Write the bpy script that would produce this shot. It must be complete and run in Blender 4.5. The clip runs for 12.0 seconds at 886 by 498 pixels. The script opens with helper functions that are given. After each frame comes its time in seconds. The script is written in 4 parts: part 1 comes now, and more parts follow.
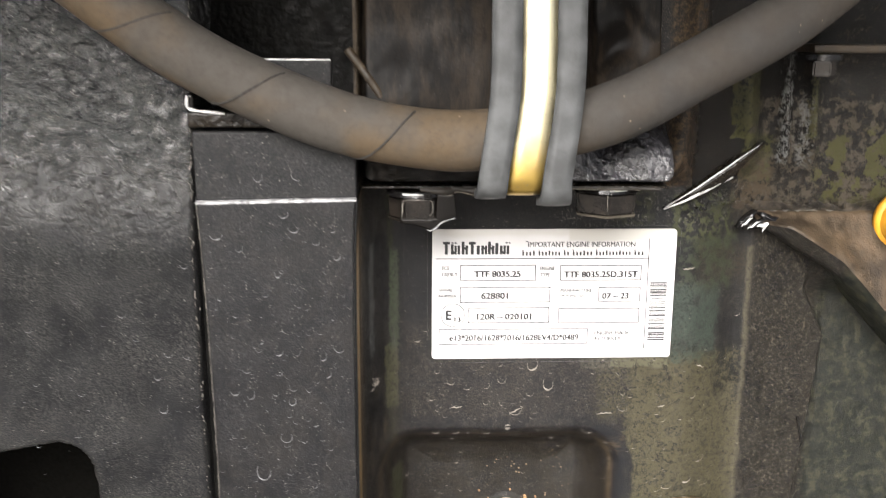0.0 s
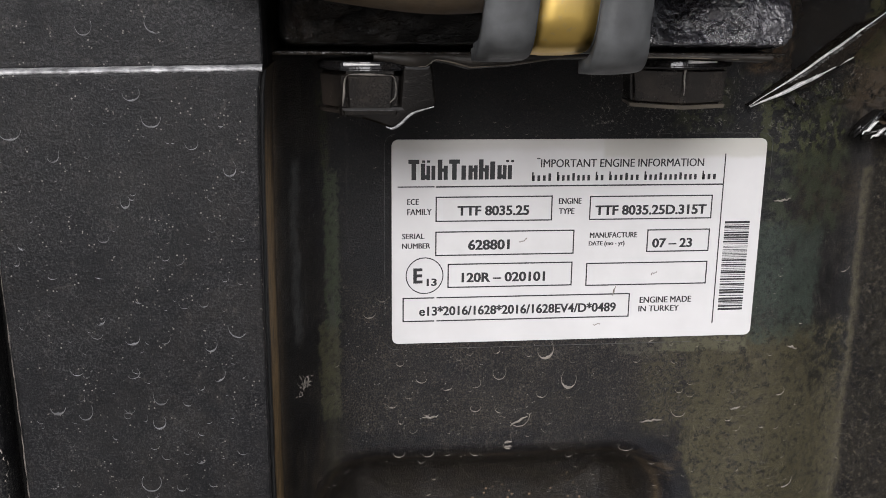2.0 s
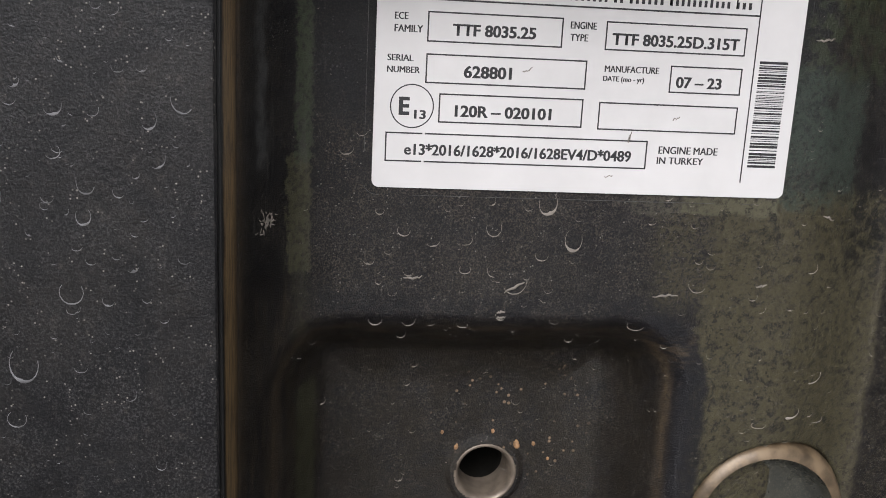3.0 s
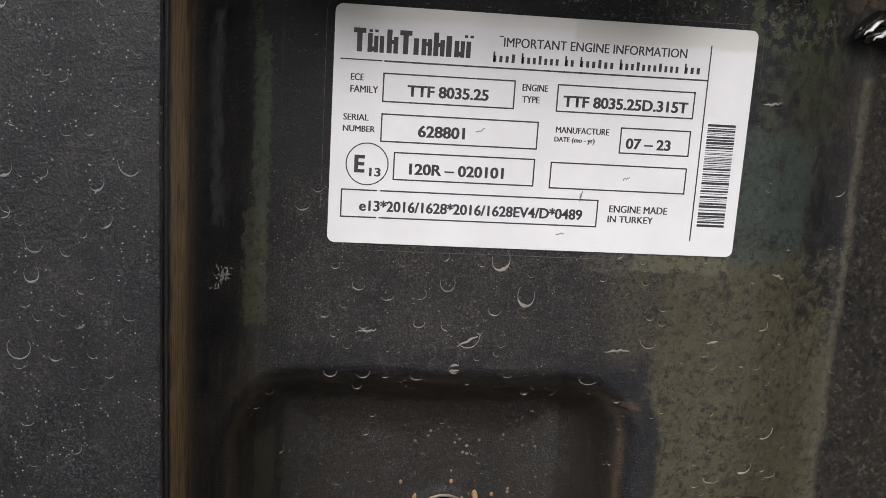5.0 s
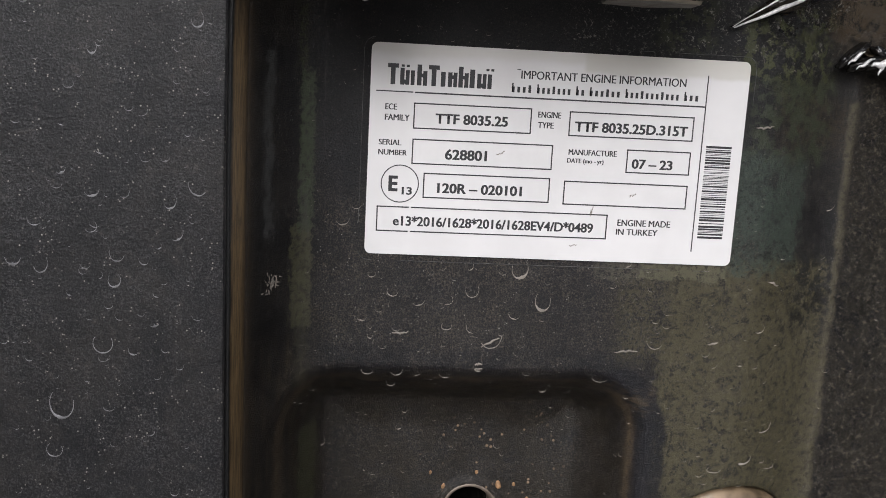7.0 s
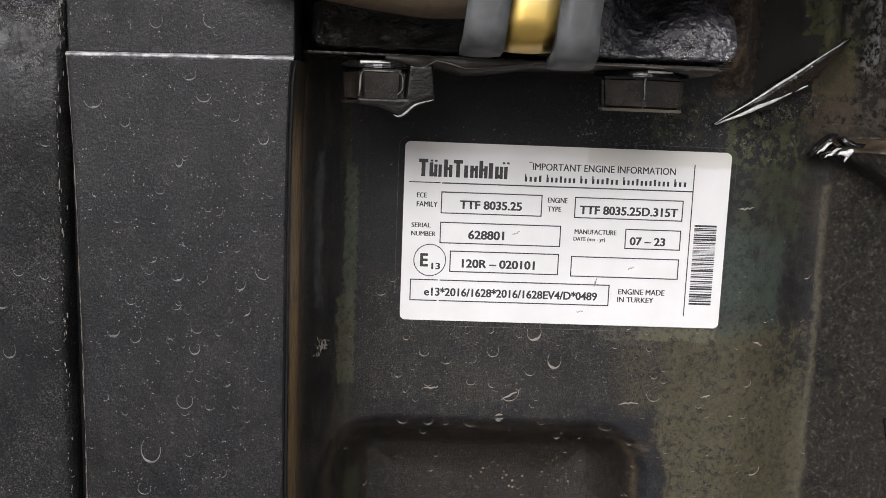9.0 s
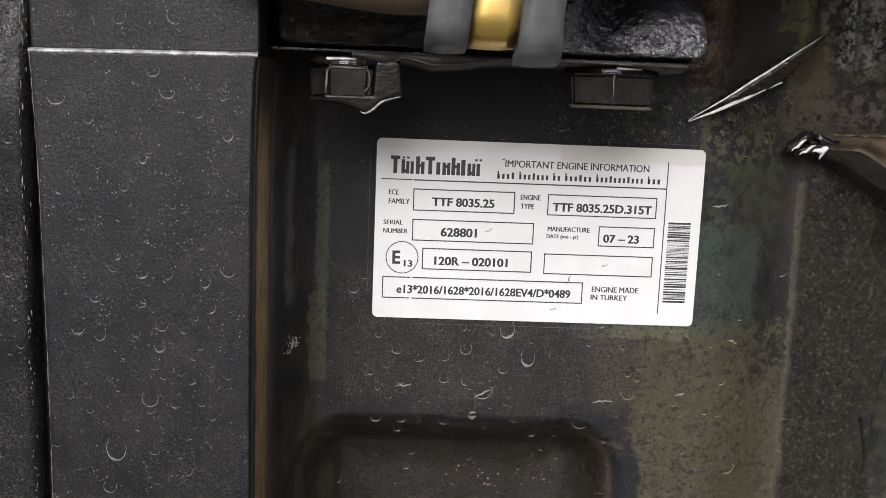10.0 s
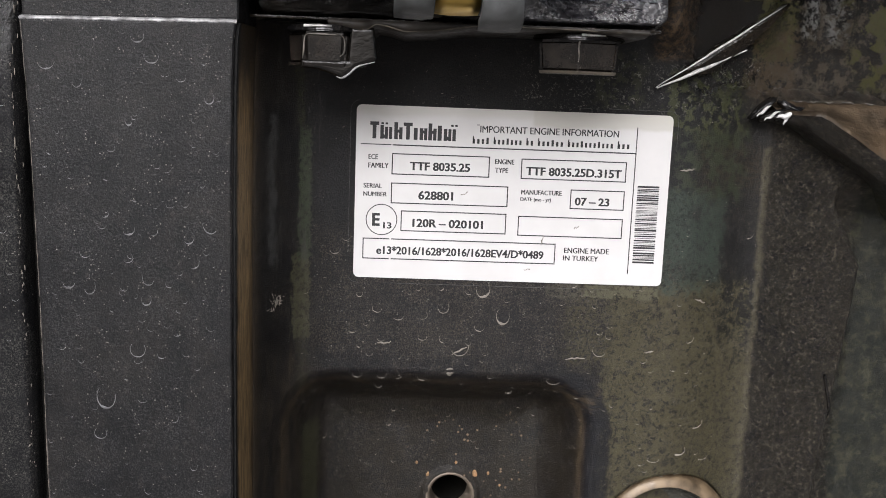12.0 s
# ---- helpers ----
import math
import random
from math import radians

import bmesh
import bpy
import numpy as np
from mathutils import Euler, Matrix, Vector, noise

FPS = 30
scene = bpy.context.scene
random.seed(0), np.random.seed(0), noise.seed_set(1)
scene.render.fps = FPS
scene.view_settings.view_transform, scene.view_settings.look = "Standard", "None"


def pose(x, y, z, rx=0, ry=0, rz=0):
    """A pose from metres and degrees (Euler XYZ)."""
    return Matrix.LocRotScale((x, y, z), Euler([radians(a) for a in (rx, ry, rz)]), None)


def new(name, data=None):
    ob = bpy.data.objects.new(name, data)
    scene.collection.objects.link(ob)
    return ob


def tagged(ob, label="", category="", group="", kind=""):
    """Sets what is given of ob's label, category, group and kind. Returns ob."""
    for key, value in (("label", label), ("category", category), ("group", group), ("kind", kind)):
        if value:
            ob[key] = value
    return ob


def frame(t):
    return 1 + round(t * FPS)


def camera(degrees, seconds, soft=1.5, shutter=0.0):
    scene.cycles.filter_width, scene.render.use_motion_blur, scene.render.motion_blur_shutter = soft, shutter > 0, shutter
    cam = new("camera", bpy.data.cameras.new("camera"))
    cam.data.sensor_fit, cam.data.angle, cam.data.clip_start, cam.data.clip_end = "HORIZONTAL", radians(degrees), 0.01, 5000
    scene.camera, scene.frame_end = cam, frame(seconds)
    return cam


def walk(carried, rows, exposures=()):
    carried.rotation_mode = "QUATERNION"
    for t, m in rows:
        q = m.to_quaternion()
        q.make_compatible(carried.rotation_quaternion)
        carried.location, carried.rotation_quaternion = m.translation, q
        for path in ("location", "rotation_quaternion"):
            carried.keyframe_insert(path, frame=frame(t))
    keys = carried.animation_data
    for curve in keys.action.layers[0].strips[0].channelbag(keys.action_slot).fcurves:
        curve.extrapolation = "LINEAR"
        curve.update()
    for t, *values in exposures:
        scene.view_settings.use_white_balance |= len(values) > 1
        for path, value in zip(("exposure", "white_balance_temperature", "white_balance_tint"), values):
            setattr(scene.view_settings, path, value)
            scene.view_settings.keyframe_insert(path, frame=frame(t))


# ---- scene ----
LENS, BASE = 49.0, 0.7
cam = camera(LENS, 12.0, 0.9, 0.2)
# seconds, then the eye (metres, from the middle of the label) and yaw, pitch, roll in degrees
ROWS = [
    (0.0, -0.0645, -0.3825, 0.1090, -2.82, -13.17, 0.44),
    (0.5, -0.0499, -0.3205, 0.0744, -4.15, -14.47, 1.42),
    (1.0, -0.0587, -0.2544, 0.0508, -3.63, -13.84, 1.46),
    (1.5, -0.0649, -0.2376, 0.0476, -5.88, -13.97, 1.84),
    (2.0, -0.0643, -0.2465, 0.0617, -6.43, -14.27, 0.63),
    (2.5, -0.0575, -0.2292, 0.0325, -5.43, -14.66, 1.07),
    (3.0, -0.0605, -0.2221, 0.0124, -7.17, -13.65, 2.93),
    (3.2, -0.0549, -0.2268, 0.0244, -7.16, -13.43, 3.40),
    (4.8, -0.0534, -0.2321, 0.0122, -6.70, -12.19, 4.16),
    (5.0, -0.0498, -0.2270, 0.0189, -6.92, -11.64, 3.60),
    (5.5, -0.0517, -0.2297, 0.0194, -5.87, -11.65, 3.15),
    (6.0, -0.0503, -0.2279, 0.0197, -6.15, -11.34, 3.12),
    (6.5, -0.0508, -0.2343, 0.0280, -5.07, -11.44, 3.15),
    (6.7, -0.0522, -0.2416, 0.0228, -5.25, -11.18, 3.18),
    (8.3, -0.0485, -0.2924, 0.0260, -3.34, -9.62, 2.14),
    (8.5, -0.0495, -0.2931, 0.0284, -2.94, -9.25, 2.32),
    (9.0, -0.0511, -0.2946, 0.0399, -2.66, -8.67, 2.28),
    (9.5, -0.0463, -0.2955, 0.0377, -2.64, -9.10, 2.45),
    (10.0, -0.0421, -0.2935, 0.0408, -2.57, -8.98, 2.34),
    (10.5, -0.0358, -0.2987, 0.0431, -2.51, -8.77, 2.11),
    (11.0, -0.0302, -0.2928, 0.0474, -2.25, -8.98, 1.96),
    (11.5, -0.0340, -0.2982, 0.0356, -1.67, -9.84, 2.07),
    (12.0, -0.0327, -0.3074, 0.0359, -2.11, -9.85, 2.22),
]


def stand(x, y, z, yaw, pitch, roll):
    return pose(x, y, BASE + z, 90 + pitch, 0, yaw) @ pose(0, 0, 0, 0, 0, roll)


# seconds, stops, kelvin, tint
EXPOSURES = [(0.0, 1.36, 6500, 11), (0.4, 0.98, 6480, 11), (0.8, 0.38, 6300, 12), (1.2, 0.21, 6200, 13), (2.0, 0.07, 6180, 13), (5.0, 0.04, 6170, 13), (6.5, 0.05, 6150, 13), (8.5, 0.25, 6200, 13), (12.0, 0.32, 6230, 13)]
walk(cam, [(t, stand(*row)) for t, *row in ROWS], EXPOSURES)

# ---- light: a bright overcast sky, high and behind the camera ----
SUN_UP, SUN_ROUND = radians(34), radians(196)
world = bpy.data.worlds.new("overcast_sky")
scene.world = world
world.use_nodes = True
sky = world.node_tree.nodes.new("ShaderNodeTexSky")
sky.sky_type, sky.sun_disc, sky.sun_elevation, sky.sun_rotation = "NISHITA", False, SUN_UP, SUN_ROUND
sky.air_density, sky.dust_density = 1.0, 4.0
world.node_tree.nodes["Background"].inputs["Strength"].default_value = 0.11
veil = world.node_tree.nodes.new("ShaderNodeHueSaturation")  # thin cloud takes most of the blue out
veil.inputs["Saturation"].default_value = 0.4
world.node_tree.links.new(sky.outputs[0], veil.inputs["Color"])
world.node_tree.links.new(veil.outputs[0], world.node_tree.nodes["Background"].inputs["Color"])
sun_data = bpy.data.lights.new("sun", "SUN")
sun_data.energy, sun_data.angle, sun_data.color = 3.2, radians(35), (1.0, 0.985, 0.955)
sun = new("sun", sun_data)
way = Vector((math.sin(SUN_ROUND) * math.cos(SUN_UP), math.cos(SUN_ROUND) * math.cos(SUN_UP), math.sin(SUN_UP)))
sun.matrix_world = Matrix.Translation(way * 20) @ way.to_track_quat("Z", "Y").to_matrix().to_4x4()


# ---- materials ----
class Graph:
    """A short way to wire one node material."""

    def __init__(self, name):
        self.m = bpy.data.materials.new(name)
        self.m.use_nodes = True
        self.t = self.m.node_tree
        self.out = self.t.nodes["Principled BSDF"]
        self.co = self.t.nodes.new("ShaderNodeTexCoord").outputs["Object"]

    def put(self, socket, value):
        if isinstance(value, bpy.types.NodeSocket):
            self.t.links.new(value, socket)
        elif isinstance(value, tuple) and len(value) == 3 and socket.type == "RGBA":
            socket.default_value = (*value, 1)
        else:
            socket.default_value = value

    def set(self, **values):
        for key, value in values.items():
            self.put(self.out.inputs[key.replace("_", " ")], value)
        return self

    def noise(self, scale, detail=4.0, rough=0.55, co=None, warp=0.0):
        n = self.t.nodes.new("ShaderNodeTexNoise")
        self.put(n.inputs["Vector"], co or self.co)
        n.inputs["Scale"].default_value, n.inputs["Detail"].default_value = scale, detail
        n.inputs["Roughness"].default_value, n.inputs["Distortion"].default_value = rough, warp
        return n.outputs["Fac"]

    def cells(self, scale, out="Distance", co=None):
        n = self.t.nodes.new("ShaderNodeTexVoronoi")
        self.put(n.inputs["Vector"], co or self.co)
        n.inputs["Scale"].default_value = scale
        return n.outputs[out]

    def ramp(self, value, a, b, lo=0.0, hi=1.0):
        n = self.t.nodes.new("ShaderNodeMapRange")
        n.interpolation_type = "SMOOTHSTEP"
        self.put(n.inputs["Value"], value)
        for key, v in zip(("From Min", "From Max", "To Min", "To Max"), (a, b, lo, hi)):
            n.inputs[key].default_value = v
        return n.outputs[0]

    def math(self, kind, a, b=0.0):
        n = self.t.nodes.new("ShaderNodeMath")
        n.operation = kind
        self.put(n.inputs[0], a)
        self.put(n.inputs[1], b)
        return n.outputs[0]

    def mix(self, fac, a, b):
        n = self.t.nodes.new("ShaderNodeMix")
        n.data_type = "RGBA"
        self.put(n.inputs[0], fac)
        self.put(n.inputs[6], a)
        self.put(n.inputs[7], b)
        return n.outputs[2]

    def shifted(self, amount, scale, detail=5.0):
        """The place, blurred by a noise, for ragged edges."""
        n = self.t.nodes.new("ShaderNodeTexNoise")
        self.put(n.inputs["Vector"], self.co)
        n.inputs["Scale"].default_value, n.inputs["Detail"].default_value = scale, detail
        s = self.t.nodes.new("ShaderNodeVectorMath")
        s.operation = "SUBTRACT"
        self.put(s.inputs[0], n.outputs["Color"])
        s.inputs[1].default_value = (0.5, 0.5, 0.5)
        k = self.t.nodes.new("ShaderNodeVectorMath")
        k.operation = "SCALE"
        self.put(k.inputs[0], s.outputs[0])
        k.inputs["Scale"].default_value = amount
        a = self.t.nodes.new("ShaderNodeVectorMath")
        self.put(a.inputs[0], self.co)
        self.put(a.inputs[1], k.outputs[0])
        x = self.t.nodes.new("ShaderNodeSeparateXYZ")
        self.put(x.inputs[0], a.outputs[0])
        return x.outputs[0], x.outputs[2]

    def box(self, place, x0, x1, z0, z1, soft=0.001):
        x, z = place
        f = self.ramp(x, x0 - soft, x0 + soft)
        for v, a, b in ((x, x1 + soft, x1 - soft), (z, z0 - soft, z0 + soft), (z, z1 + soft, z1 - soft)):
            n = self.ramp(v, min(a, b), max(a, b))
            f = self.math("MULTIPLY", f, n if a < b else self.math("SUBTRACT", 1.0, n))
        return f

    def streaks(self, across, down, detail=6.0):
        """A noise drawn out downwards, as by running water."""
        n = self.t.nodes.new("ShaderNodeMapping")
        self.put(n.inputs["Vector"], self.co)
        n.inputs["Scale"].default_value = (across, across, down)
        return self.noise(1.0, detail, 0.7, n.outputs[0])

    def attribute(self, name):
        n = self.t.nodes.new("ShaderNodeAttribute")
        n.attribute_name = name
        return n.outputs["Fac"]

    def bump(self, *layers):
        """Layers of (height, metres)."""
        normal = None
        for height, far in layers:
            n = self.t.nodes.new("ShaderNodeBump")
            self.put(n.inputs["Height"], height)
            n.inputs["Strength"].default_value, n.inputs["Distance"].default_value = 1.0, far
            if normal:
                self.put(n.inputs["Normal"], normal)
            normal = n.outputs[0]
        self.put(self.out.inputs["Normal"], normal)
        return self


def dusty(g, base, dull, dust, amount=0.5, specks=0.5):
    """Old black paint: two tones in patches, dusty grain, and fine pale specks."""
    c = g.mix(g.ramp(g.noise(70, 5), 0.35, 0.7), base, dull)
    grain = g.ramp(g.noise(2300, 4, 0.8), 0.46, 0.64, 0.0, amount)
    c = g.mix(g.math("MULTIPLY", grain, g.ramp(g.noise(60, 5, 0.65), 0.32, 0.62, 0.2, 1.0)), c, dust)
    coarse = g.math("MULTIPLY", g.ramp(g.noise(1150, 5, 0.75), 0.53, 0.60), g.ramp(g.noise(95, 5, 0.65), 0.40, 0.62))
    c = g.mix(g.math("MULTIPLY", coarse, amount * 0.5), c, dust)
    dots = g.ramp(g.cells(1100), 0.10, 0.26, specks, 0.0)
    few = g.ramp(g.noise(420, 3), 0.52, 0.64)
    return g.mix(g.math("MULTIPLY", dots, few), c, (0.20, 0.19, 0.17))


def black_paint(name, base=(0.006, 0.006, 0.007), dull=(0.016, 0.0155, 0.015), dust=(0.08, 0.073, 0.062), amount=0.5,
                rough=(0.28, 0.5), cast=0.0002, cast_scale=500, specks=0.5, gloss=0.5):
    g = Graph(name)
    g.set(Base_Color=dusty(g, base, dull, dust, amount, specks), Roughness=g.ramp(g.noise(160, 4), 0.3, 0.7, *rough), Specular_IOR_Level=gloss)
    g.bump((g.noise(cast_scale, 4), cast), (g.noise(2600, 2), 0.00004))
    return g.m


def plain(name, colour, rough, metal=0.0, vary=0.25, scale=300, bump=0.00005, gloss=0.5):
    g = Graph(name)
    dark = tuple(v * (1 - vary) for v in colour)
    g.set(Base_Color=g.mix(g.ramp(g.noise(scale, 5), 0.3, 0.7), dark, colour), Metallic=metal, Specular_IOR_Level=gloss,
          Roughness=g.ramp(g.noise(scale * 2, 4), 0.3, 0.7, rough * 0.8, min(1.0, rough * 1.25)))
    g.bump((g.noise(scale * 6, 3), bump))
    return g.m


def block_paint():
    """The block's wall: black paint, olive overspray in ragged patches, brown dirt and worn lips, some shade and glints
    painted in.
    """
    g = Graph("engine_block_paint")
    c = dusty(g, (0.0025, 0.0026, 0.004), (0.006, 0.006, 0.007), (0.062, 0.051, 0.038), 0.85, 0.8)
    near, rag = g.shifted(0.004, 260), g.shifted(0.010, 420, 8)
    chips = g.ramp(g.noise(900, 5, 0.7), 0.42, 0.56)
    soft_chips = g.ramp(g.noise(700, 5, 0.7), 0.34, 0.54, 0.25, 1.0)
    olive, green, leaf = (0.047, 0.041, 0.022), (0.031, 0.042, 0.032), (0.036, 0.039, 0.017)

    def lay(mask, colour, broken=None, amount=1.0):
        nonlocal c
        f = g.math("MULTIPLY", mask, broken) if broken else mask
        c = g.mix(g.math("MULTIPLY", f, amount), c, colour)

    blots = g.ramp(g.noise(110, 6, 0.7), 0.36, 0.6)
    # black paint below the flange, darkened further to paint in its shade
    lay(g.box(rag, -0.066, 0.062, -0.012, 0.060, 0.006), (0.0025, 0.0026, 0.004), None, 0.7)
    lay(g.box(near, -0.085, -0.0605, -0.060, 0.060, 0.002), (0.006, 0.0055, 0.005), blots, 0.25)
    # brown pocket grime, darkened to paint in the overhang's shade
    lay(g.box(rag, -0.068, 0.030, -0.30, -0.066, 0.003), (0.013, 0.010, 0.006), blots, 0.7)
    lay(g.box(rag, 0.0330, 0.0842, -0.30, -0.050, 0.0012), olive, soft_chips)
    lay(g.box(rag, 0.0345, 0.0815, -0.052, -0.026, 0.002), olive, soft_chips)
    lay(g.box(rag, 0.0715, 0.0838, -0.046, 0.012, 0.003), (0.006, 0.0058, 0.0055), g.ramp(g.noise(420, 7, 0.75), 0.46, 0.53), 0.9)
    # dark round the pocket: olive left off, edge shade painted in
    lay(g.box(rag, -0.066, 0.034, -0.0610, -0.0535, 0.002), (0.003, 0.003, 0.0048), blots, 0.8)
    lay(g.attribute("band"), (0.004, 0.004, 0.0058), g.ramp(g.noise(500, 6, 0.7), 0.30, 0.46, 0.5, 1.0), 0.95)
    lay(g.box(rag, 0.020, 0.040, -0.056, -0.030, 0.004), olive, chips, 0.7)
    lay(g.box(rag, 0.0480, 0.0705, -0.030, 0.004, 0.0015), green, g.math("MULTIPLY", g.ramp(g.noise(800, 6, 0.75), 0.36, 0.54, 0.15, 1.0), g.ramp(g.noise(150, 6, 0.7), 0.34, 0.5, 0.2, 1.0)), 0.85)
    flakes = g.ramp(g.noise(330, 8, 0.68), 0.49, 0.53)
    lay(g.box(rag, 0.0515, 0.085, 0.010, 0.050, 0.003), (0.0055, 0.0055, 0.0055), None, 0.75)
    lay(g.box(rag, 0.0585, 0.076, 0.0165, 0.0230, 0.002), leaf, chips, 0.7)
    lay(g.box(rag, 0.060, 0.084, 0.004, 0.018, 0.004), (0.034, 0.026, 0.016), chips, 0.7)
    lay(g.box(rag, 0.047, 0.075, 0.022, 0.042, 0.002), leaf, flakes, 0.95)
    lay(g.box(rag, 0.0515, 0.0765, 0.001, 0.023, 0.002), (0.028, 0.034, 0.019), g.ramp(g.noise(260, 8, 0.7), 0.47, 0.52), 0.75)
    lay(g.box(rag, 0.0245, 0.040, 0.030, 0.045, 0.003), leaf, flakes, 0.6)
    lay(g.box(near, 0.0834, 0.0858, -0.30, 0.018, 0.0008), (0.064, 0.056, 0.034), soft_chips, 0.75)
    lay(g.box(near, 0.0868, 0.16, -0.30, 0.028, 0.002), (0.050, 0.042, 0.028), g.ramp(g.noise(330, 6, 0.7), 0.42, 0.6), 0.9)
    # dark green recess at the far right, its shade put into the colour
    lay(g.box(near, 0.1165, 0.20, -0.30, 0.010, 0.002), (0.006, 0.008, 0.006), None, 0.8)
    lay(g.box(near, 0.1165, 0.22, -0.30, 0.020, 0.002), (0.040, 0.038, 0.022), g.ramp(g.noise(230, 7, 0.8), 0.50, 0.60), 0.7)
    fibre = g.shifted(0.0045, 700, 3)
    lay(g.box(fibre, -0.0690, -0.0638, -0.048, -0.020, 0.0004), (0.052, 0.050, 0.028), soft_chips, 0.9)
    lay(g.box(fibre, -0.0674, -0.0638, -0.022, 0.020, 0.0004), (0.038, 0.046, 0.027), soft_chips, 0.9)
    lay(g.box(near, -0.0685, -0.0660, 0.020, 0.042, 0.0006), leaf, chips, 0.7)
    lay(g.box(near, 0.0130, 0.0260, -0.0325, -0.0275, 0.0005), (0.060, 0.056, 0.040), chips, 0.6)
    lay(g.box(near, 0.0250, 0.0495, -0.0322, -0.0275, 0.0004), (0.078, 0.074, 0.046), soft_chips, 0.85)
    lay(g.box(rag, 0.034, 0.0838, -0.30, -0.020, 0.002), (0.007, 0.0066, 0.0058), g.ramp(g.noise(560, 7, 0.75), 0.54, 0.58), 0.85)
    lay(g.box(near, 0.0868, 0.118, -0.30, 0.028, 0.0015), (0.0045, 0.0045, 0.0045), g.ramp(g.noise(330, 7, 0.75), 0.49, 0.58), 0.8)
    lay(g.box(near, 0.0868, 0.118, -0.30, 0.028, 0.0015), (0.115, 0.098, 0.074), g.ramp(g.noise(760, 6, 0.8), 0.54, 0.60), 0.75)
    lay(g.box(near, -0.0785, -0.0610, -0.060, 0.046, 0.0015), (0.050, 0.047, 0.042), g.ramp(g.streaks(500, 40), 0.56, 0.72), 0.6)
    pits = g.ramp(g.noise(520, 6, 0.8), 0.44, 0.6)
    holes = g.ramp(g.noise(300, 7, 0.75), 0.37, 0.42)
    bright_leaf = (0.058, 0.056, 0.018)
    blot = g.ramp(g.noise(170, 6, 0.62), 0.38, 0.42)
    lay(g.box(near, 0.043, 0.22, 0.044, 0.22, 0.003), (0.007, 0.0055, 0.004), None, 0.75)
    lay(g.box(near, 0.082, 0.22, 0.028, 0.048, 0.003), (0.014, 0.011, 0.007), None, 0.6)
    lay(g.box(rag, 0.0775, 0.22, 0.032, 0.080, 0.003), (0.092, 0.075, 0.054), g.ramp(g.noise(210, 7, 0.75), 0.44, 0.58), 0.7)
    lay(g.box(near, 0.0430, 0.0545, 0.045, 0.22, 0.0015), (0.086, 0.055, 0.029), pits, 0.85)
    lay(g.box(near, 0.0545, 0.0720, 0.050, 0.22, 0.0015), (0.032, 0.022, 0.013), pits, 0.5)
    lay(g.box(near, 0.0700, 0.0820, 0.064, 0.092, 0.0008), bright_leaf, g.math("MULTIPLY", blot, soft_chips), 0.9)
    lay(g.box(near, 0.0755, 0.0895, 0.046, 0.065, 0.0010), bright_leaf, g.math("MULTIPLY", blot, soft_chips), 0.75)
    lay(g.box(near, 0.0540, 0.0730, 0.024, 0.0385, 0.0010), (0.040, 0.043, 0.018), g.math("MULTIPLY", flakes, holes), 0.75)
    # wet glints on the ribs, painted as pale grey streaks
    lay(g.box(near, 0.0910, 0.0962, 0.053, 0.22, 0.0008), (0.20, 0.20, 0.195), g.ramp(g.noise(420, 7, 0.8), 0.46, 0.54), 0.85)
    lay(g.box(rag, 0.0995, 0.1045, 0.052, 0.080, 0.002), (0.18, 0.175, 0.165), g.ramp(g.noise(300, 7, 0.8), 0.48, 0.55), 0.75)
    lay(g.box(rag, 0.074, 0.0905, 0.034, 0.056, 0.003), (0.060, 0.042, 0.024), g.ramp(g.noise(300, 7, 0.75), 0.42, 0.54), 0.8)
    lay(g.box(rag, 0.1028, 0.1064, 0.064, 0.10, 0.001), bright_leaf, soft_chips, 0.8)
    lay(g.box(rag, 0.1085, 0.22, 0.038, 0.067, 0.003), (0.062, 0.060, 0.019), g.ramp(g.noise(95, 6, 0.62), 0.49, 0.53), 0.9)
    lay(g.box(rag, 0.096, 0.22, 0.036, 0.15, 0.003), (0.055, 0.045, 0.030), g.ramp(g.noise(420, 7, 0.8), 0.54, 0.62), 0.7)
    lay(g.box(near, -0.0800, -0.0640, -0.22, -0.050, 0.004), (0.080, 0.060, 0.034), g.ramp(g.streaks(420, 60), 0.42, 0.70), 0.35)
    lay(g.box(rag, -0.066, 0.032, -0.071, -0.0625, 0.0015), (0.050, 0.036, 0.021), g.ramp(g.streaks(120, 700), 0.46, 0.64), 0.7)
    lay(g.box(near, -0.0752, -0.0736, -0.022, 0.024, 0.0005), (0.060, 0.060, 0.058), soft_chips, 0.8)
    lay(g.box(fibre, -0.0665, -0.0620, -0.20, -0.082, 0.0006), (0.040, 0.040, 0.022), soft_chips, 0.85)
    lay(g.box(fibre, -0.0680, -0.0640, -0.066, -0.046, 0.0010), (0.030, 0.029, 0.017), chips, 0.6)
    pale_specks = g.ramp(g.noise(800, 7, 0.8, warp=1.0), 0.56, 0.64)
    lay(g.box(rag, 0.000, 0.082, 0.028, 0.046, 0.004), (0.20, 0.19, 0.17), pale_specks, 0.85)
    lay(g.box(rag, 0.050, 0.090, -0.010, 0.034, 0.004), (0.06, 0.054, 0.040), pale_specks, 0.6)
    lay(g.box(rag, -0.050, 0.052, -0.060, -0.026, 0.004), (0.10, 0.082, 0.064), pale_specks, 0.35)
    lay(g.attribute("wear"), (0.075, 0.053, 0.030), g.math("MULTIPLY", soft_chips, g.ramp(g.streaks(700, 40), 0.34, 0.62, 0.35, 1.0)), 0.85)
    floor_part = g.box(rag, -0.034, 0.012, -0.112, -0.078, 0.004)
    gritty = g.box(rag, -0.064, 0.030, -0.30, -0.072, 0.003)
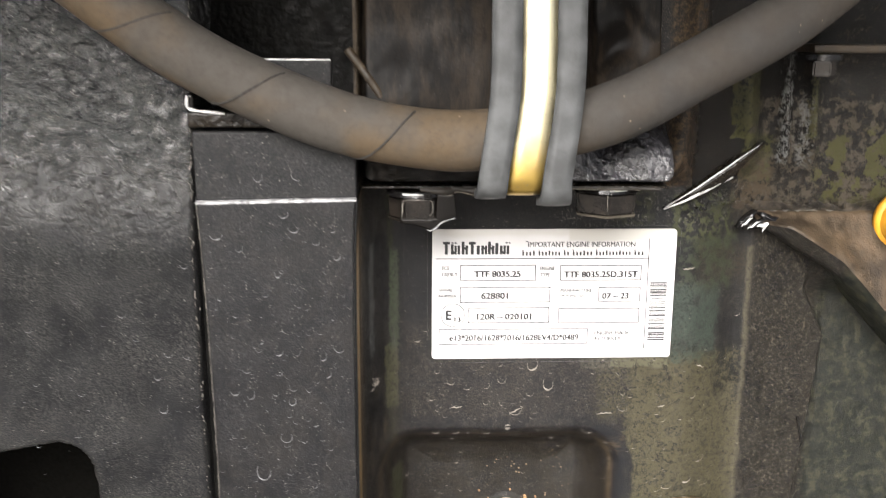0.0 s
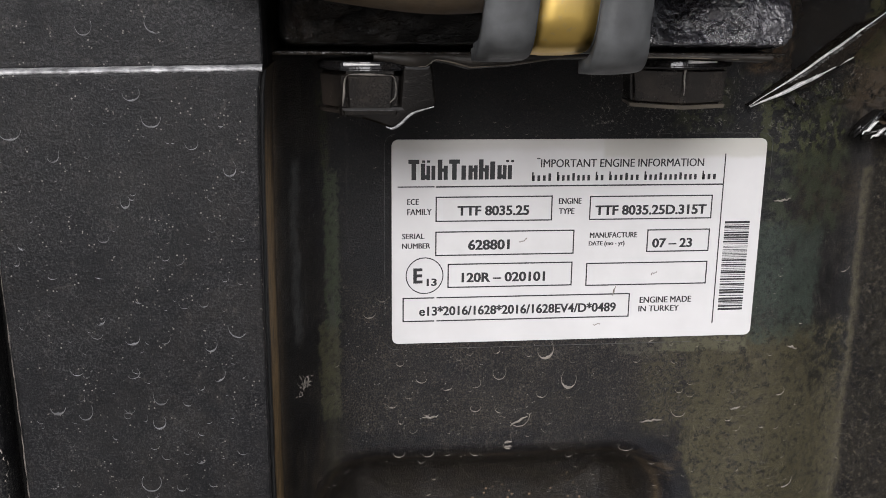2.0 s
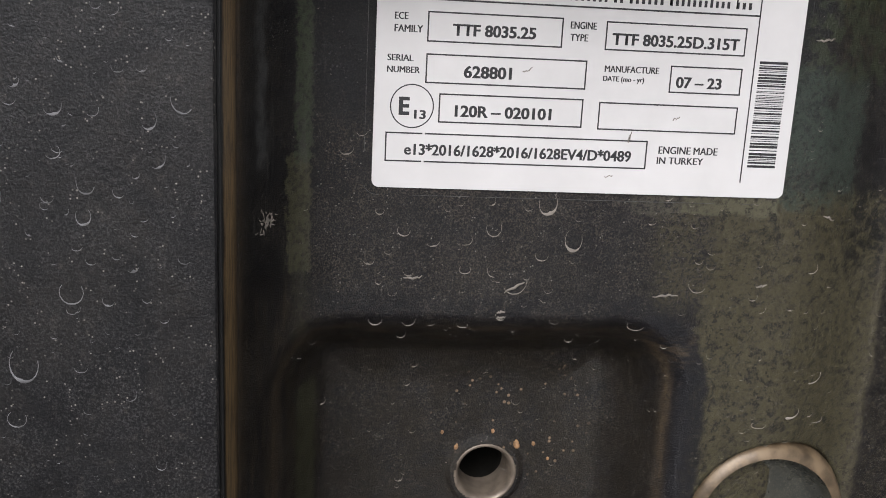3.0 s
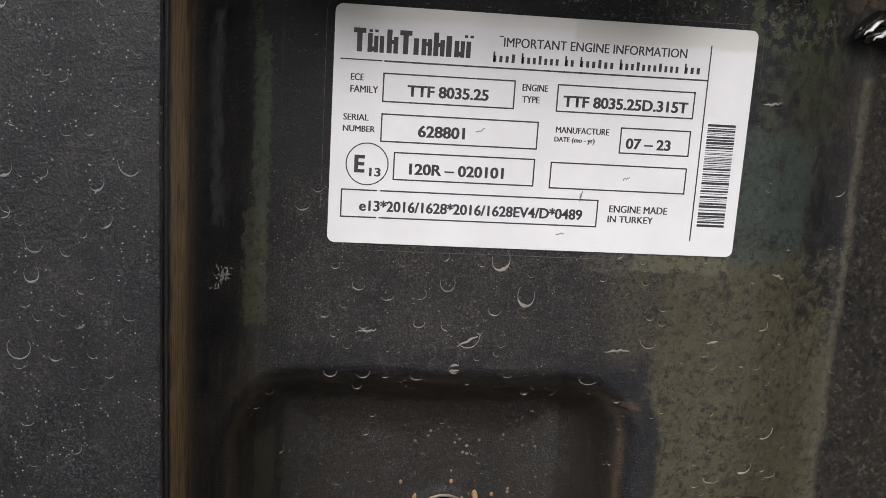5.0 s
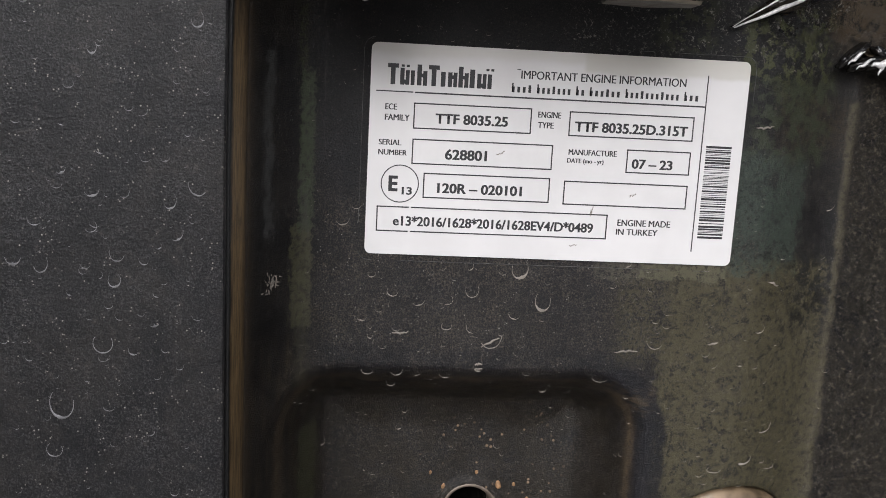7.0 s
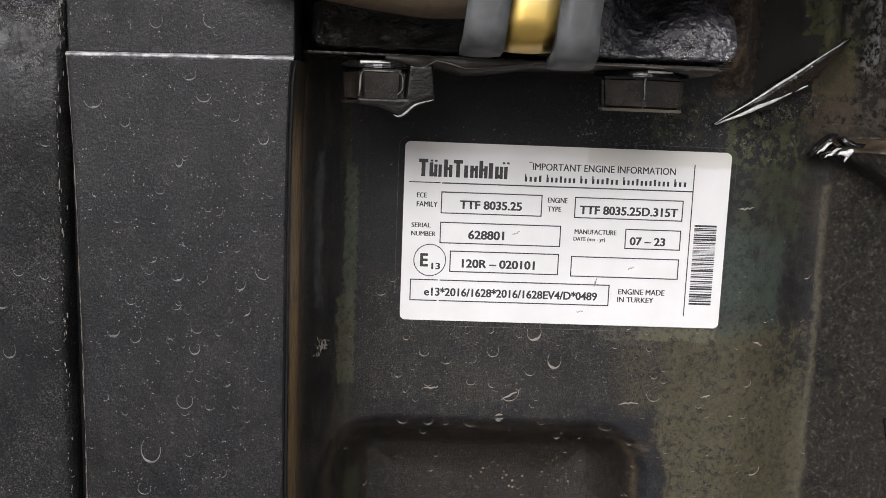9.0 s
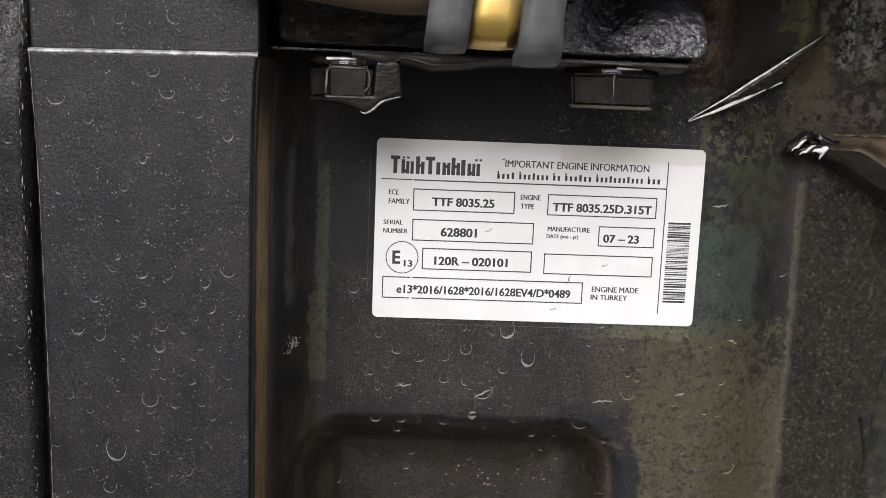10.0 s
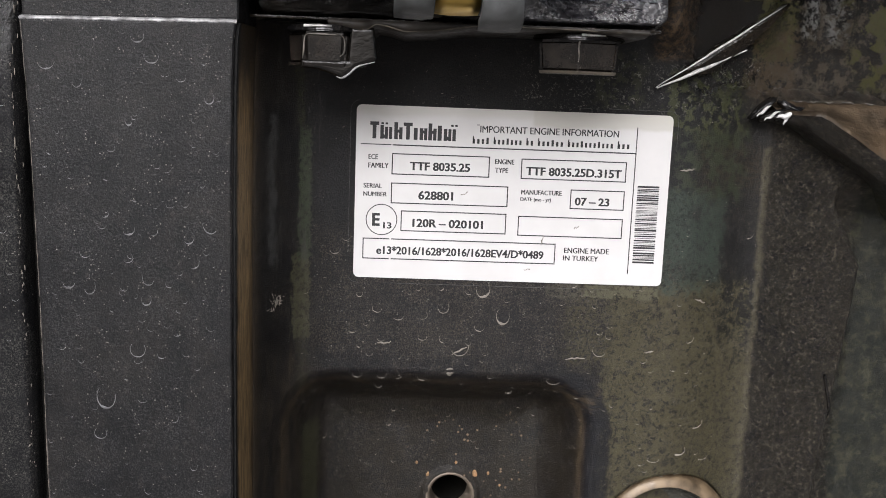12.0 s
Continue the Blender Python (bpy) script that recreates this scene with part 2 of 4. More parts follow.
    lay(gritty, (0.045, 0.037, 0.028), g.ramp(g.noise(820, 6, 0.8), 0.55, 0.61), 0.6)
    lay(gritty, (0.0035, 0.003, 0.0026), g.ramp(g.noise(620, 6, 0.78), 0.55, 0.61), 0.7)
    lay(g.box(rag, 0.034, 0.0838, -0.30, -0.024, 0.002), (0.080, 0.070, 0.042), g.ramp(g.noise(1050, 5, 0.78), 0.57, 0.62), 0.5)
    lay(g.box(rag, -0.060, 0.036, -0.060, -0.028, 0.003), (0.075, 0.066, 0.056), g.ramp(g.noise(980, 6, 0.8), 0.57, 0.62), 0.55)
    rusty = g.math("MULTIPLY", g.ramp(g.cells(420), 0.14, 0.24, 1.0, 0.0), g.ramp(g.noise(130, 3), 0.46, 0.60))
    lay(floor_part, (0.16, 0.115, 0.075), rusty)
    soaked = g.box(near, 0.055, 0.22, 0.036, 0.22, 0.006)
    wet = g.math("MULTIPLY", g.ramp(g.noise(90, 4), 0.35, 0.65, 0.30, 0.52), g.ramp(soaked, 0.0, 1.0, 1.0, 0.4))
    g.set(Base_Color=c, Roughness=wet, Specular_IOR_Level=g.ramp(soaked, 0.0, 1.0, 0.30, 0.6))
    rough_part = g.math("MAXIMUM", g.box(near, 0.086, 0.118, -0.3, 0.2, 0.003), g.box(near, 0.052, 0.22, 0.034, 0.22, 0.004))
    rough_side = g.math("MULTIPLY", g.noise(430, 6, 0.8), rough_part)
    g.bump((g.noise(420, 4), 0.00018), (rough_side, 0.0026), (g.noise(1900, 3, 0.75), 0.00036))
    return g.m


M_BLOCK = block_paint()
gp = Graph("side_cover_paint")
c_plate = dusty(gp, (0.003, 0.003, 0.0038), (0.0050, 0.0050, 0.0057), (0.041, 0.040, 0.0405), 0.8, 1.0)
smear = gp.math("MULTIPLY", gp.ramp(gp.noise(48, 6, 0.65, warp=0.8), 0.42, 0.68), gp.ramp(gp.noise(900, 5, 0.75), 0.34, 0.62, 0.2, 1.0))
c_plate = gp.mix(gp.math("MULTIPLY", smear, 0.5), c_plate, (0.022, 0.0195, 0.017))
clots = gp.math("MULTIPLY", gp.ramp(gp.noise(310, 6, 0.72), 0.56, 0.66), gp.ramp(gp.noise(1700, 3, 0.7), 0.4, 0.6))
c_plate = gp.mix(gp.math("MULTIPLY", clots, 0.5), c_plate, (0.055, 0.050, 0.044))
wiped = gp.ramp(gp.streaks(160, 26), 0.50, 0.68)
c_plate = gp.mix(gp.math("MULTIPLY", wiped, 0.4), c_plate, (0.0035, 0.0036, 0.0042))
gp.set(Base_Color=c_plate, Roughness=gp.ramp(gp.noise(160, 5), 0.3, 0.7, 0.32, 0.52), Specular_IOR_Level=0.25)
gp.bump((gp.noise(240, 5, 0.7), 0.00010), (gp.noise(900, 4), 0.00013), (gp.noise(2300, 3, 0.75), 0.00014))
M_PLATE = gp.m
gc = Graph("cast_housing_paint")
_, height = gc.shifted(0.004, 60)
lumpy = gc.ramp(height, 0.030, 0.072, 0.05, 1.0)
dry = gc.ramp(height, 0.01, 0.078, 0.30, 0.0)
gc.set(Base_Color=dusty(gc, (0.004, 0.004, 0.005), (0.008, 0.008, 0.009), (0.058, 0.056, 0.050), 0.8, 0.8), Roughness=gc.math("ADD", gc.ramp(gc.noise(160, 4), 0.3, 0.7, 0.08, 0.24), dry), Specular_IOR_Level=gc.ramp(height, 0.030, 0.072, 0.14, 1.0))
gc.bump((gc.math("MULTIPLY", gc.noise(215, 5, 0.62, warp=0.6), lumpy), 0.0042), (gc.noise(900, 4, 0.7), 0.00022))
M_CAST = gc.m
M_GROOVE = black_paint("dark_groove_paint", (0.003, 0.003, 0.003), (0.006, 0.006, 0.006), (0.04, 0.035, 0.028), 0.4, (0.4, 0.6), 0.0002, 300, 0.3, 0.15)
M_WET = black_paint("wet_black_casting", (0.007, 0.007, 0.008), (0.030, 0.029, 0.034), (0.08, 0.073, 0.070), 0.35, (0.12, 0.34), 0.0026, 260, 0.3, 0.9)
M_GRIME = black_paint("grimy_black_casting", (0.003, 0.0026, 0.0022), (0.010, 0.0075, 0.005), (0.040, 0.030, 0.020), 0.4, (0.10, 0.40), 0.0010, 260, 0.5, 0.22)
gf = Graph("dark_housing_face")
_, face_z = gf.shifted(0.010, 120)
dripping = gf.ramp(face_z, 0.060, 0.072, 1.0, 0.0)
tone = gf.mix(gf.ramp(gf.streaks(130, 22), 0.42, 0.66), (0.004, 0.0032, 0.0026), (0.024, 0.017, 0.011))
tone = gf.mix(gf.math("MULTIPLY", gf.ramp(gf.noise(700, 5, 0.8), 0.6, 0.7), 0.5), tone, (0.06, 0.052, 0.046))
gf.set(Base_Color=tone, Roughness=gf.math("SUBTRACT", gf.ramp(gf.noise(90, 5), 0.3, 0.7, 0.42, 0.62), gf.math("MULTIPLY", dripping, 0.32)), Specular_IOR_Level=gf.ramp(dripping, 0.0, 1.0, 0.12, 0.6))
gf.bump((gf.math("MULTIPLY", gf.noise(330, 5, 0.65, warp=0.6), dripping), 0.0032), (gf.noise(240, 4), 0.0003))
M_FACE = gf.m
M_HOLE = plain("oily_black", (0.003, 0.0027, 0.002), 0.8, 0.0, 0.3, gloss=0.06)
M_GLOSS = black_paint("glossy_black_paint", (0.005, 0.005, 0.006), (0.010, 0.009, 0.008), (0.05, 0.042, 0.03), 0.15, (0.06, 0.18), 0.0002, 220, 0.2, 0.3)
M_BOLT = black_paint("painted_bolt", (0.006, 0.0054, 0.005), (0.026, 0.021, 0.017), (0.06, 0.050, 0.040), 0.18, (0.08, 0.24), 0.00025, 170, 0.25, 0.4)
M_RUN = plain("hardened_paint_run", (0.0065, 0.0056, 0.005), 0.14, 0.0, 0.4, 120, 0.0001, 0.3)
M_BROWN = plain("brown_grimy_casting", (0.044, 0.030, 0.016), 0.6, 0.0, 0.55, 180, 0.00015)
ge = Graph("rust_stained_side")
sep = ge.t.nodes.new("ShaderNodeSeparateXYZ")
ge.put(sep.inputs[0], ge.co)
inward = ge.math("ADD", sep.outputs[1], ge.math("MULTIPLY", ge.noise(160, 4), 0.006))
stain = ge.math("MULTIPLY", ge.ramp(inward, -0.0455, -0.0415), ge.ramp(inward, -0.027, -0.014, 1.0, 0.0))
streak = ge.math("MULTIPLY", ge.ramp(ge.streaks(800, 110), 0.34, 0.64, 0.3, 1.0), ge.ramp(ge.noise(90, 5, 0.7), 0.3, 0.6, 0.65, 1.1))
streak = ge.math("MULTIPLY", streak, ge.ramp(ge.math("ADD", sep.outputs[2], ge.math("MULTIPLY", ge.noise(200, 4), 0.02)), 0.030, 0.052, 1.0, 0.12))
ge.set(Base_Color=ge.mix(ge.math("MULTIPLY", stain, streak), (0.005, 0.005, 0.005), (0.34, 0.225, 0.105)), Roughness=0.6, Specular_IOR_Level=0.3)
ge.bump((ge.streaks(1500, 90), 0.0002))
M_STRIP = ge.m
M_TAN = plain("rusty_tan_casting", (0.092, 0.064, 0.038), 0.55, 0.0, 0.75, 110, 0.0005)
M_RING = plain("bare_machined_rim", (0.19, 0.135, 0.08), 0.4, 0.2, 0.7, 150)
M_PLUG = black_paint("core_plug_paint", (0.02, 0.022, 0.02), (0.045, 0.045, 0.036), (0.12, 0.11, 0.08), 0.5, (0.2, 0.4), 0.0002, 400)
M_BORE = plain("bare_steel_bore", (0.19, 0.155, 0.12), 0.4, 0.3, 0.4, 400)
gh = Graph("dusty_rubber_hose")
tone = gh.mix(gh.ramp(gh.noise(28, 4), 0.38, 0.66), (0.056, 0.050, 0.043), (0.082, 0.058, 0.034))
tone = gh.mix(gh.ramp(gh.noise(420, 5, 0.7), 0.45, 0.7, 0.0, 0.3), tone, (0.033, 0.028, 0.022))
hose_x, _ = gh.shifted(0.02, 60)
tone = gh.mix(gh.ramp(hose_x, -0.025, 0.03, 0.0, 0.75), tone, (0.034, 0.032, 0.030))
tone = gh.mix(gh.math("MULTIPLY", gh.ramp(gh.cells(240), 0.05, 0.12, 1.0, 0.0), gh.ramp(gh.noise(60, 2), 0.55, 0.62)), tone, (0.19, 0.15, 0.11))
gh.set(Base_Color=tone, Roughness=gh.ramp(gh.noise(200, 4), 0.3, 0.7, 0.7, 0.95), Specular_IOR_Level=0.3)
gh.bump((gh.noise(300, 5), 0.0002), (gh.noise(2500, 2), 0.00005))
M_HOSE = gh.m
M_SEAM = plain("dark_hose_seam", (0.03, 0.027, 0.024), 0.8)
M_LINER = plain("grey_rubber_liner", (0.084, 0.087, 0.088), 0.6, 0.0, 0.6, 130, 0.0001)
gz = Graph("yellow_zinc_band")
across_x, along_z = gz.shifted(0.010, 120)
# paler higher up: the sky's glare is painted into the zinc colour
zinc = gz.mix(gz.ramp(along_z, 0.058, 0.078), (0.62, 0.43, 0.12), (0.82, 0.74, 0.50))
zinc = gz.mix(gz.ramp(gz.noise(500, 5, 0.7), 0.55, 0.75, 0.0, 0.5), zinc, (0.42, 0.36, 0.24))
gz.set(Base_Color=zinc, Metallic=1.0, Roughness=gz.ramp(gz.noise(150, 4), 0.3, 0.7, 0.30, 0.48))
gz.bump((gz.noise(900, 3), 0.00003))
M_GOLD = gz.m
gv = Graph("white_vinyl")
near_v = gv.shifted(0.004, 90)
vinyl = gv.mix(gv.ramp(gv.noise(60, 5), 0.35, 0.7), (0.59, 0.58, 0.575), (0.55, 0.54, 0.535))
vinyl = gv.mix(gv.math("MULTIPLY", gv.box(near_v, 0.006, 0.06, 0.0225, 0.03, 0.0008), 0.6), vinyl, (0.44, 0.425, 0.37))
vinyl = gv.mix(gv.math("MULTIPLY", gv.box(near_v, -0.06, 0.06, 0.0245, 0.03, 0.0012), 0.5), vinyl, (0.48, 0.465, 0.42))
vinyl = gv.mix(gv.math("MULTIPLY", gv.ramp(gv.noise(1100, 6, 0.8), 0.66, 0.76), 0.35), vinyl, (0.34, 0.32, 0.29))
gv.set(Base_Color=vinyl, Roughness=gv.ramp(gv.noise(150, 4), 0.3, 0.7, 0.36, 0.5))
gv.bump((gv.noise(70, 3), 0.0001), (gv.noise(1500, 2), 0.00001))
M_VINYL = gv.m
M_FILM = plain("clear_film_edge", (0.085, 0.083, 0.080), 0.4, 0.0, 0.9, 500)
M_INK = plain("black_ink", (0.018, 0.018, 0.02), 0.5, 0.0, 0.2)
# pale metal that paints glare on the fin, burrs and washers
M_BRIGHT = plain("bright_edge", (0.74, 0.73, 0.72), 0.4, 0.2, 0.45, 350, 0.0001)
M_LEDGE = plain("ledge_scuff_shine", (0.50, 0.495, 0.50), 0.4, 0.2, 0.75, 420, 0.0002)
M_GASKET = plain("gasket_edge", (0.095, 0.08, 0.06), 0.6, 0.0, 0.5, 200)
M_DARKSEAL = plain("dark_gasket", (0.015, 0.011, 0.007), 0.6, 0.0, 0.5, 200, 0.0001)
M_EDGE = plain("grey_chips_and_gloss", (0.16, 0.145, 0.125), 0.5, 0.0, 0.9, 500)
M_YELLOW = plain("orange_yellow_plastic", (0.75, 0.36, 0.03), 0.35, 0.0, 0.3, 150)
# crescent colours: drop residue, with the sky refracted in drops painted in
M_GREYRIM = plain("grey_drop_rim", (0.17, 0.17, 0.175), 0.7, 0.0, 0.6, 600)
M_PALE = plain("pale_residue_and_glint", (0.24, 0.215, 0.185), 0.7, 0.0, 0.4, 600)
M_GROUND = plain("trodden_gravel", (0.27, 0.25, 0.225), 0.9, 0.0, 0.5, 12, 0.01)
M_IRON = black_paint("plain_iron", (0.003, 0.003, 0.003), (0.007, 0.006, 0.005), (0.05, 0.042, 0.035), 0.2, (0.3, 0.6), 0.0006, 240, 0.3, 0.2)
gw = Graph("water")
gw.set(Base_Color=(1.0, 1.0, 1.0), Roughness=0.02, IOR=1.33, Transmission_Weight=1.0)
M_WATER = gw.m


# ---- building helpers ----
def mesh_of(name, verts, faces, material, smooth=True):
    me = bpy.data.meshes.new(name)
    me.from_pydata([tuple(v) for v in verts], [], faces)
    me.materials.append(material)
    me.polygons.foreach_set("use_smooth", [smooth] * len(me.polygons))
    return me


def thing(name, label, category, at=(0, 0, 0), kind="", group=""):
    ob = new(name)
    ob.location = (at[0], at[1], BASE + at[2])
    ob.empty_display_size = 0.01
    return tagged(ob, label, category, group, kind)


def under(ob, parent, label=""):
    """Hangs a part in label-centred metres under its thing."""
    ob.parent = parent
    top = parent
    while top.parent:
        top = top.parent
    if parent is top:
        ob.location = -(Vector(top.location) - Vector((0, 0, BASE)))
    return tagged(ob, label)


def part(name, bm, material, parent, label="", smooth=False):
    me = bpy.data.meshes.new(name)
    bm.to_mesh(me)
    bm.free()
    me.materials.append(material)
    me.polygons.foreach_set("use_smooth", [smooth] * len(me.polygons))
    return under(new(name, me), parent, label)


def raw(name, verts, faces, material, parent, label="", smooth=True):
    return under(new(name, mesh_of(name, verts, faces, material, smooth)), parent, label)


def block(lo, hi, bevel=0.0, segments=2):
    """A box between two corners with rounded edges."""
    bm = bmesh.new()
    bmesh.ops.create_cube(bm, size=1.0)
    lo, hi = Vector(lo), Vector(hi)
    for v in bm.verts:
        v.co = Vector((lo[i] + (v.co[i] + 0.5) * (hi[i] - lo[i]) for i in range(3)))
    if bevel:
        bmesh.ops.bevel(bm, geom=bm.edges[:], offset=bevel, segments=segments, affect="EDGES", profile=0.6)
    return bm


def extrude_outline(points, y0, y1, bevel=0.0):
    """A prism over an (x, z) outline, from y0 (front) to y1 (back)."""
    bm = bmesh.new()
    face = bm.faces.new([bm.verts.new((x, y1, z)) for x, z in points])
    grown = bmesh.ops.extrude_face_region(bm, geom=[face])
    for v in (g for g in grown["geom"] if isinstance(g, bmesh.types.BMVert)):
        v.co.y = y0
    bmesh.ops.recalc_face_normals(bm, faces=bm.faces[:])
    if bevel:
        front = [e for e in bm.edges if all(abs(v.co.y - y0) < 1e-7 for v in e.verts)]
        bmesh.ops.bevel(bm, geom=front, offset=bevel, segments=3, affect="EDGES", profile=0.6)
    return bm


def lathe(profile, centre, around=40):
    """A turned shape about the y axis from (radius, y) pairs."""
    verts, faces = [], []
    for r, y in profile:
        for k in range(around):
            a = 2 * math.pi * k / around
            verts.append((centre[0] + r * math.cos(a), centre[1] + y, centre[2] + r * math.sin(a)))
    for i in range(len(profile) - 1):
        for k in range(around):
            j = (k + 1) % around
            faces.append((i * around + k, i * around + j, (i + 1) * around + j, (i + 1) * around + k))
    return verts, faces


def tube(path, radius, around=24, swell=None):
    """A round tube along a smooth path of Vectors."""
    verts, faces, n = [], [], len(path)
    for i, p in enumerate(path):
        d = (path[min(i + 1, n - 1)] - path[max(i - 1, 0)]).normalized()
        side = d.cross(Vector((0, 1, 0))).normalized()
        up = side.cross(d)
        r = radius * (swell(i / (n - 1)) if swell else 1.0)
        for k in range(around):
            a = 2 * math.pi * k / around
            verts.append(p + r * (math.cos(a) * side + math.sin(a) * up))
    for i in range(n - 1):
        for k in range(around):
            j = (k + 1) % around
            faces.append((i * around + k, i * around + j, (i + 1) * around + j, (i + 1) * around + k))
    faces += [tuple(range(around)), tuple(range((n - 1) * around, n * around))]
    return verts, faces


def curve_through(points, steps=12):
    """A smooth line through the points (Catmull-Rom)."""
    p = [Vector(q) for q in points]
    p = [2 * p[0] - p[1]] + p + [2 * p[-1] - p[-2]]
    line = []
    for i in range(1, len(p) - 2):
        a, b, c, d = p[i - 1 : i + 3]
        for k in range(steps):
            t = k / steps
            line.append(0.5 * (2 * b + (c - a) * t + (2 * a - 5 * b + 4 * c - d) * t * t + (3 * b - a - 3 * c + d) * t**3))
    return line + [p[-2]]


def ease(x, a, b):
    t = np.clip((x - a) / (b - a), 0, 1)
    return t * t * (3 - 2 * t)


def rounded_box(x, z, x0, x1, z0, z1, r):
    """Signed distance to a rounded rectangle, negative inside."""
    qx = np.abs(x - (x0 + x1) / 2) - (x1 - x0) / 2 + r
    qz = np.abs(z - (z0 + z1) / 2) - (z1 - z0) / 2 + r
    return np.hypot(np.maximum(qx, 0), np.maximum(qz, 0)) + np.minimum(np.maximum(qx, qz), 0) - r


def ripple(x, z, scale, seed=0.0):
    """A gentle unevenness between -1 and 1."""
    s = scale
    return (np.sin(x * s + 1.3 * np.sin(z * s * 0.7 + seed)) + np.sin(z * s * 1.13 + 1.7 * np.sin(x * s * 0.6 + 2 * seed) + seed)
            + np.sin((x + z) * s * 0.61 + seed * 3)) / 3


def sheet(name, x0, x1, z0, z1, step, height, material, parent, label="", wear=None, keep=None, band=None):
    """A wall whose depth is height(x, z)."""
    nx, nz = int((x1 - x0) / step) + 1, int((z1 - z0) / step) + 1
    gx, gz = np.meshgrid(np.linspace(x0, x1, nx), np.linspace(z0, z1, nz))
    gy = height(gx, gz)
    verts = np.stack([gx, gy, gz], -1).reshape(-1, 3)
    i = np.arange(nx * nz).reshape(nz, nx)
    quads = np.stack([i[:-1, :-1], i[:-1, 1:], i[1:, 1:], i[1:, :-1]], -1).reshape(-1, 4)
    if keep is not None:
        quads = quads[keep(gx, gz)[:-1, :-1].reshape(-1)]
    me = bpy.data.meshes.new(name)
    me.from_pydata(verts.tolist(), [], quads.tolist())
    me.materials.append(material)
    me.polygons.foreach_set("use_smooth", [True] * len(me.polygons))
    if wear is not None:
        layer = me.attributes.new("wear", "FLOAT", "POINT")
        layer.data.foreach_set("value", wear(gx, gz).reshape(-1).astype(np.float32))
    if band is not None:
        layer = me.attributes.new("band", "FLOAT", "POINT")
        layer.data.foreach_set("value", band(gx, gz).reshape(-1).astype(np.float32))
    return under(new(name, me), parent, label)


# ---- ground ----
bm = bmesh.new()
bmesh.ops.create_grid(bm, x_segments=80, y_segments=80, size=400)
for v in bm.verts:
    v.co.z = 0.01 * noise.noise(v.co * 0.9) if v.co.length < 20 else 0
me = bpy.data.meshes.new("ground")
bm.to_mesh(me)
bm.free()
me.materials.append(M_GROUND)
tagged(new("ground", me), "grey-brown trodden gravel yard under the machine", "ground", kind="structure")

# ---- an unseen panel added overhead to block skylight ----
bm = block((-0.60, -0.23, 0.215), (0.60, 0.60, 0.227), 0.004)
me = bpy.data.meshes.new("sky_blocker")
bm.to_mesh(me)
bm.free()
me.materials.append(M_IRON)
lid = tagged(new("sky_blocker", me), "dark unseen panel added overhead to block skylight", "hood", kind="structure")
lid.location.z = BASE

# ---- engine block ----
POCKET = (-0.0735, 0.0300, -0.24, -0.0610, 0.018)
BORE = (-0.0145, -0.1124)
PLUG, PLUG_R = (0.0590, -0.1167), 0.0232


def block_y(x, z):
    y = 0.0006 + 0.008 * ease(x, 0.055, 0.083)
    out = np.clip(x - 0.0863, 0, 0.032)
    y = y - ease(-z, -0.03, -0.012) * out * 0.15
    edge = 0.1165 - 0.10 * np.clip(-z - 0.02, 0, 0.2) - 0.5 * np.clip(z + 0.02, 0, 0.02)
    y = y + 0.010 * ease(x, edge, edge + 0.004) * ease(-z, -0.01, 0.005)
    y = y - 0.022 * np.clip((-0.0600 - x) / 0.0185, 0, 1) ** 2.4
    d = rounded_box(x, z, *POCKET)
    y = y + 0.017 * ease(-d, -0.0030, 0.0150) + 0.008 * ease(-d, -0.0030, 0.0260)
    r = np.hypot(x - BORE[0], z - BORE[1])
    y = y - 0.0012 * (ease(r, 0.0074, 0.0082) - ease(r, 0.0098, 0.0110))
    r = np.hypot(x - PLUG[0], z - PLUG[1])
    y = y + 0.007 * ease(-r, -PLUG_R - 0.001, -PLUG_R + 0.0008)
    up = ease(z, 0.046, 0.060)
    for at, wide, far in ((0.0775, 0.0050, 0.007), (0.0930, 0.0020, 0.006), (0.1045, 0.0024, 0.006)):
        y = y - up * far * np.exp(-(((x - at + 0.05 * (z - 0.07)) / wide) ** 2))
    y = y - 0.008 * np.exp(-(((x - 0.047 - 0.12 * (z - 0.06)) / 0.006) ** 2)) * ease(z, 0.044, 0.056)
    return y + 0.00018 * ripple(x, z, 330, 0.4) + 0.0005 * ripple(x, z, 75, 1.1)


def block_wear(x, z):
    d = rounded_box(x, z, *POCKET)
    return np.maximum(np.exp(-(((d + 0.0020) / 0.0009) ** 2)) * (0.4 + 0.6 * ease(np.abs(x + 0.021), 0.04, 0.05)),
                      ease(-x, 0.0766, 0.0788))


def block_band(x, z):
    """A dark margin round the pocket: no olive overspray, and edge shade painted in."""
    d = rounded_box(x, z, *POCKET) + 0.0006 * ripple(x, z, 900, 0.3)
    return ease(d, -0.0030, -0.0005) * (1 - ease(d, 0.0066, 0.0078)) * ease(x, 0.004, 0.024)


engine_block = thing("engine_block", "black-painted cast iron engine block with olive overspray and dirt", "engine block")
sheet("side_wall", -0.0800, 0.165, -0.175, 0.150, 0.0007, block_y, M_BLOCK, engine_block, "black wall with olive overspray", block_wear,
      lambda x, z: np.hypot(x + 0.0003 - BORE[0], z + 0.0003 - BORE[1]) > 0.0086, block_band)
part("crankcase", block((-0.32, 0.082, -BASE), (0.30, 0.50, 0.212), 0.01), M_IRON, engine_block)
v, f = lathe([(PLUG_R + 0.0004, 0.0075), (PLUG_R, 0.0062), (PLUG_R - 0.0015, 0.0030), (PLUG_R - 0.0042, 0.0022)], (PLUG[0], 0, PLUG[1]), 64)
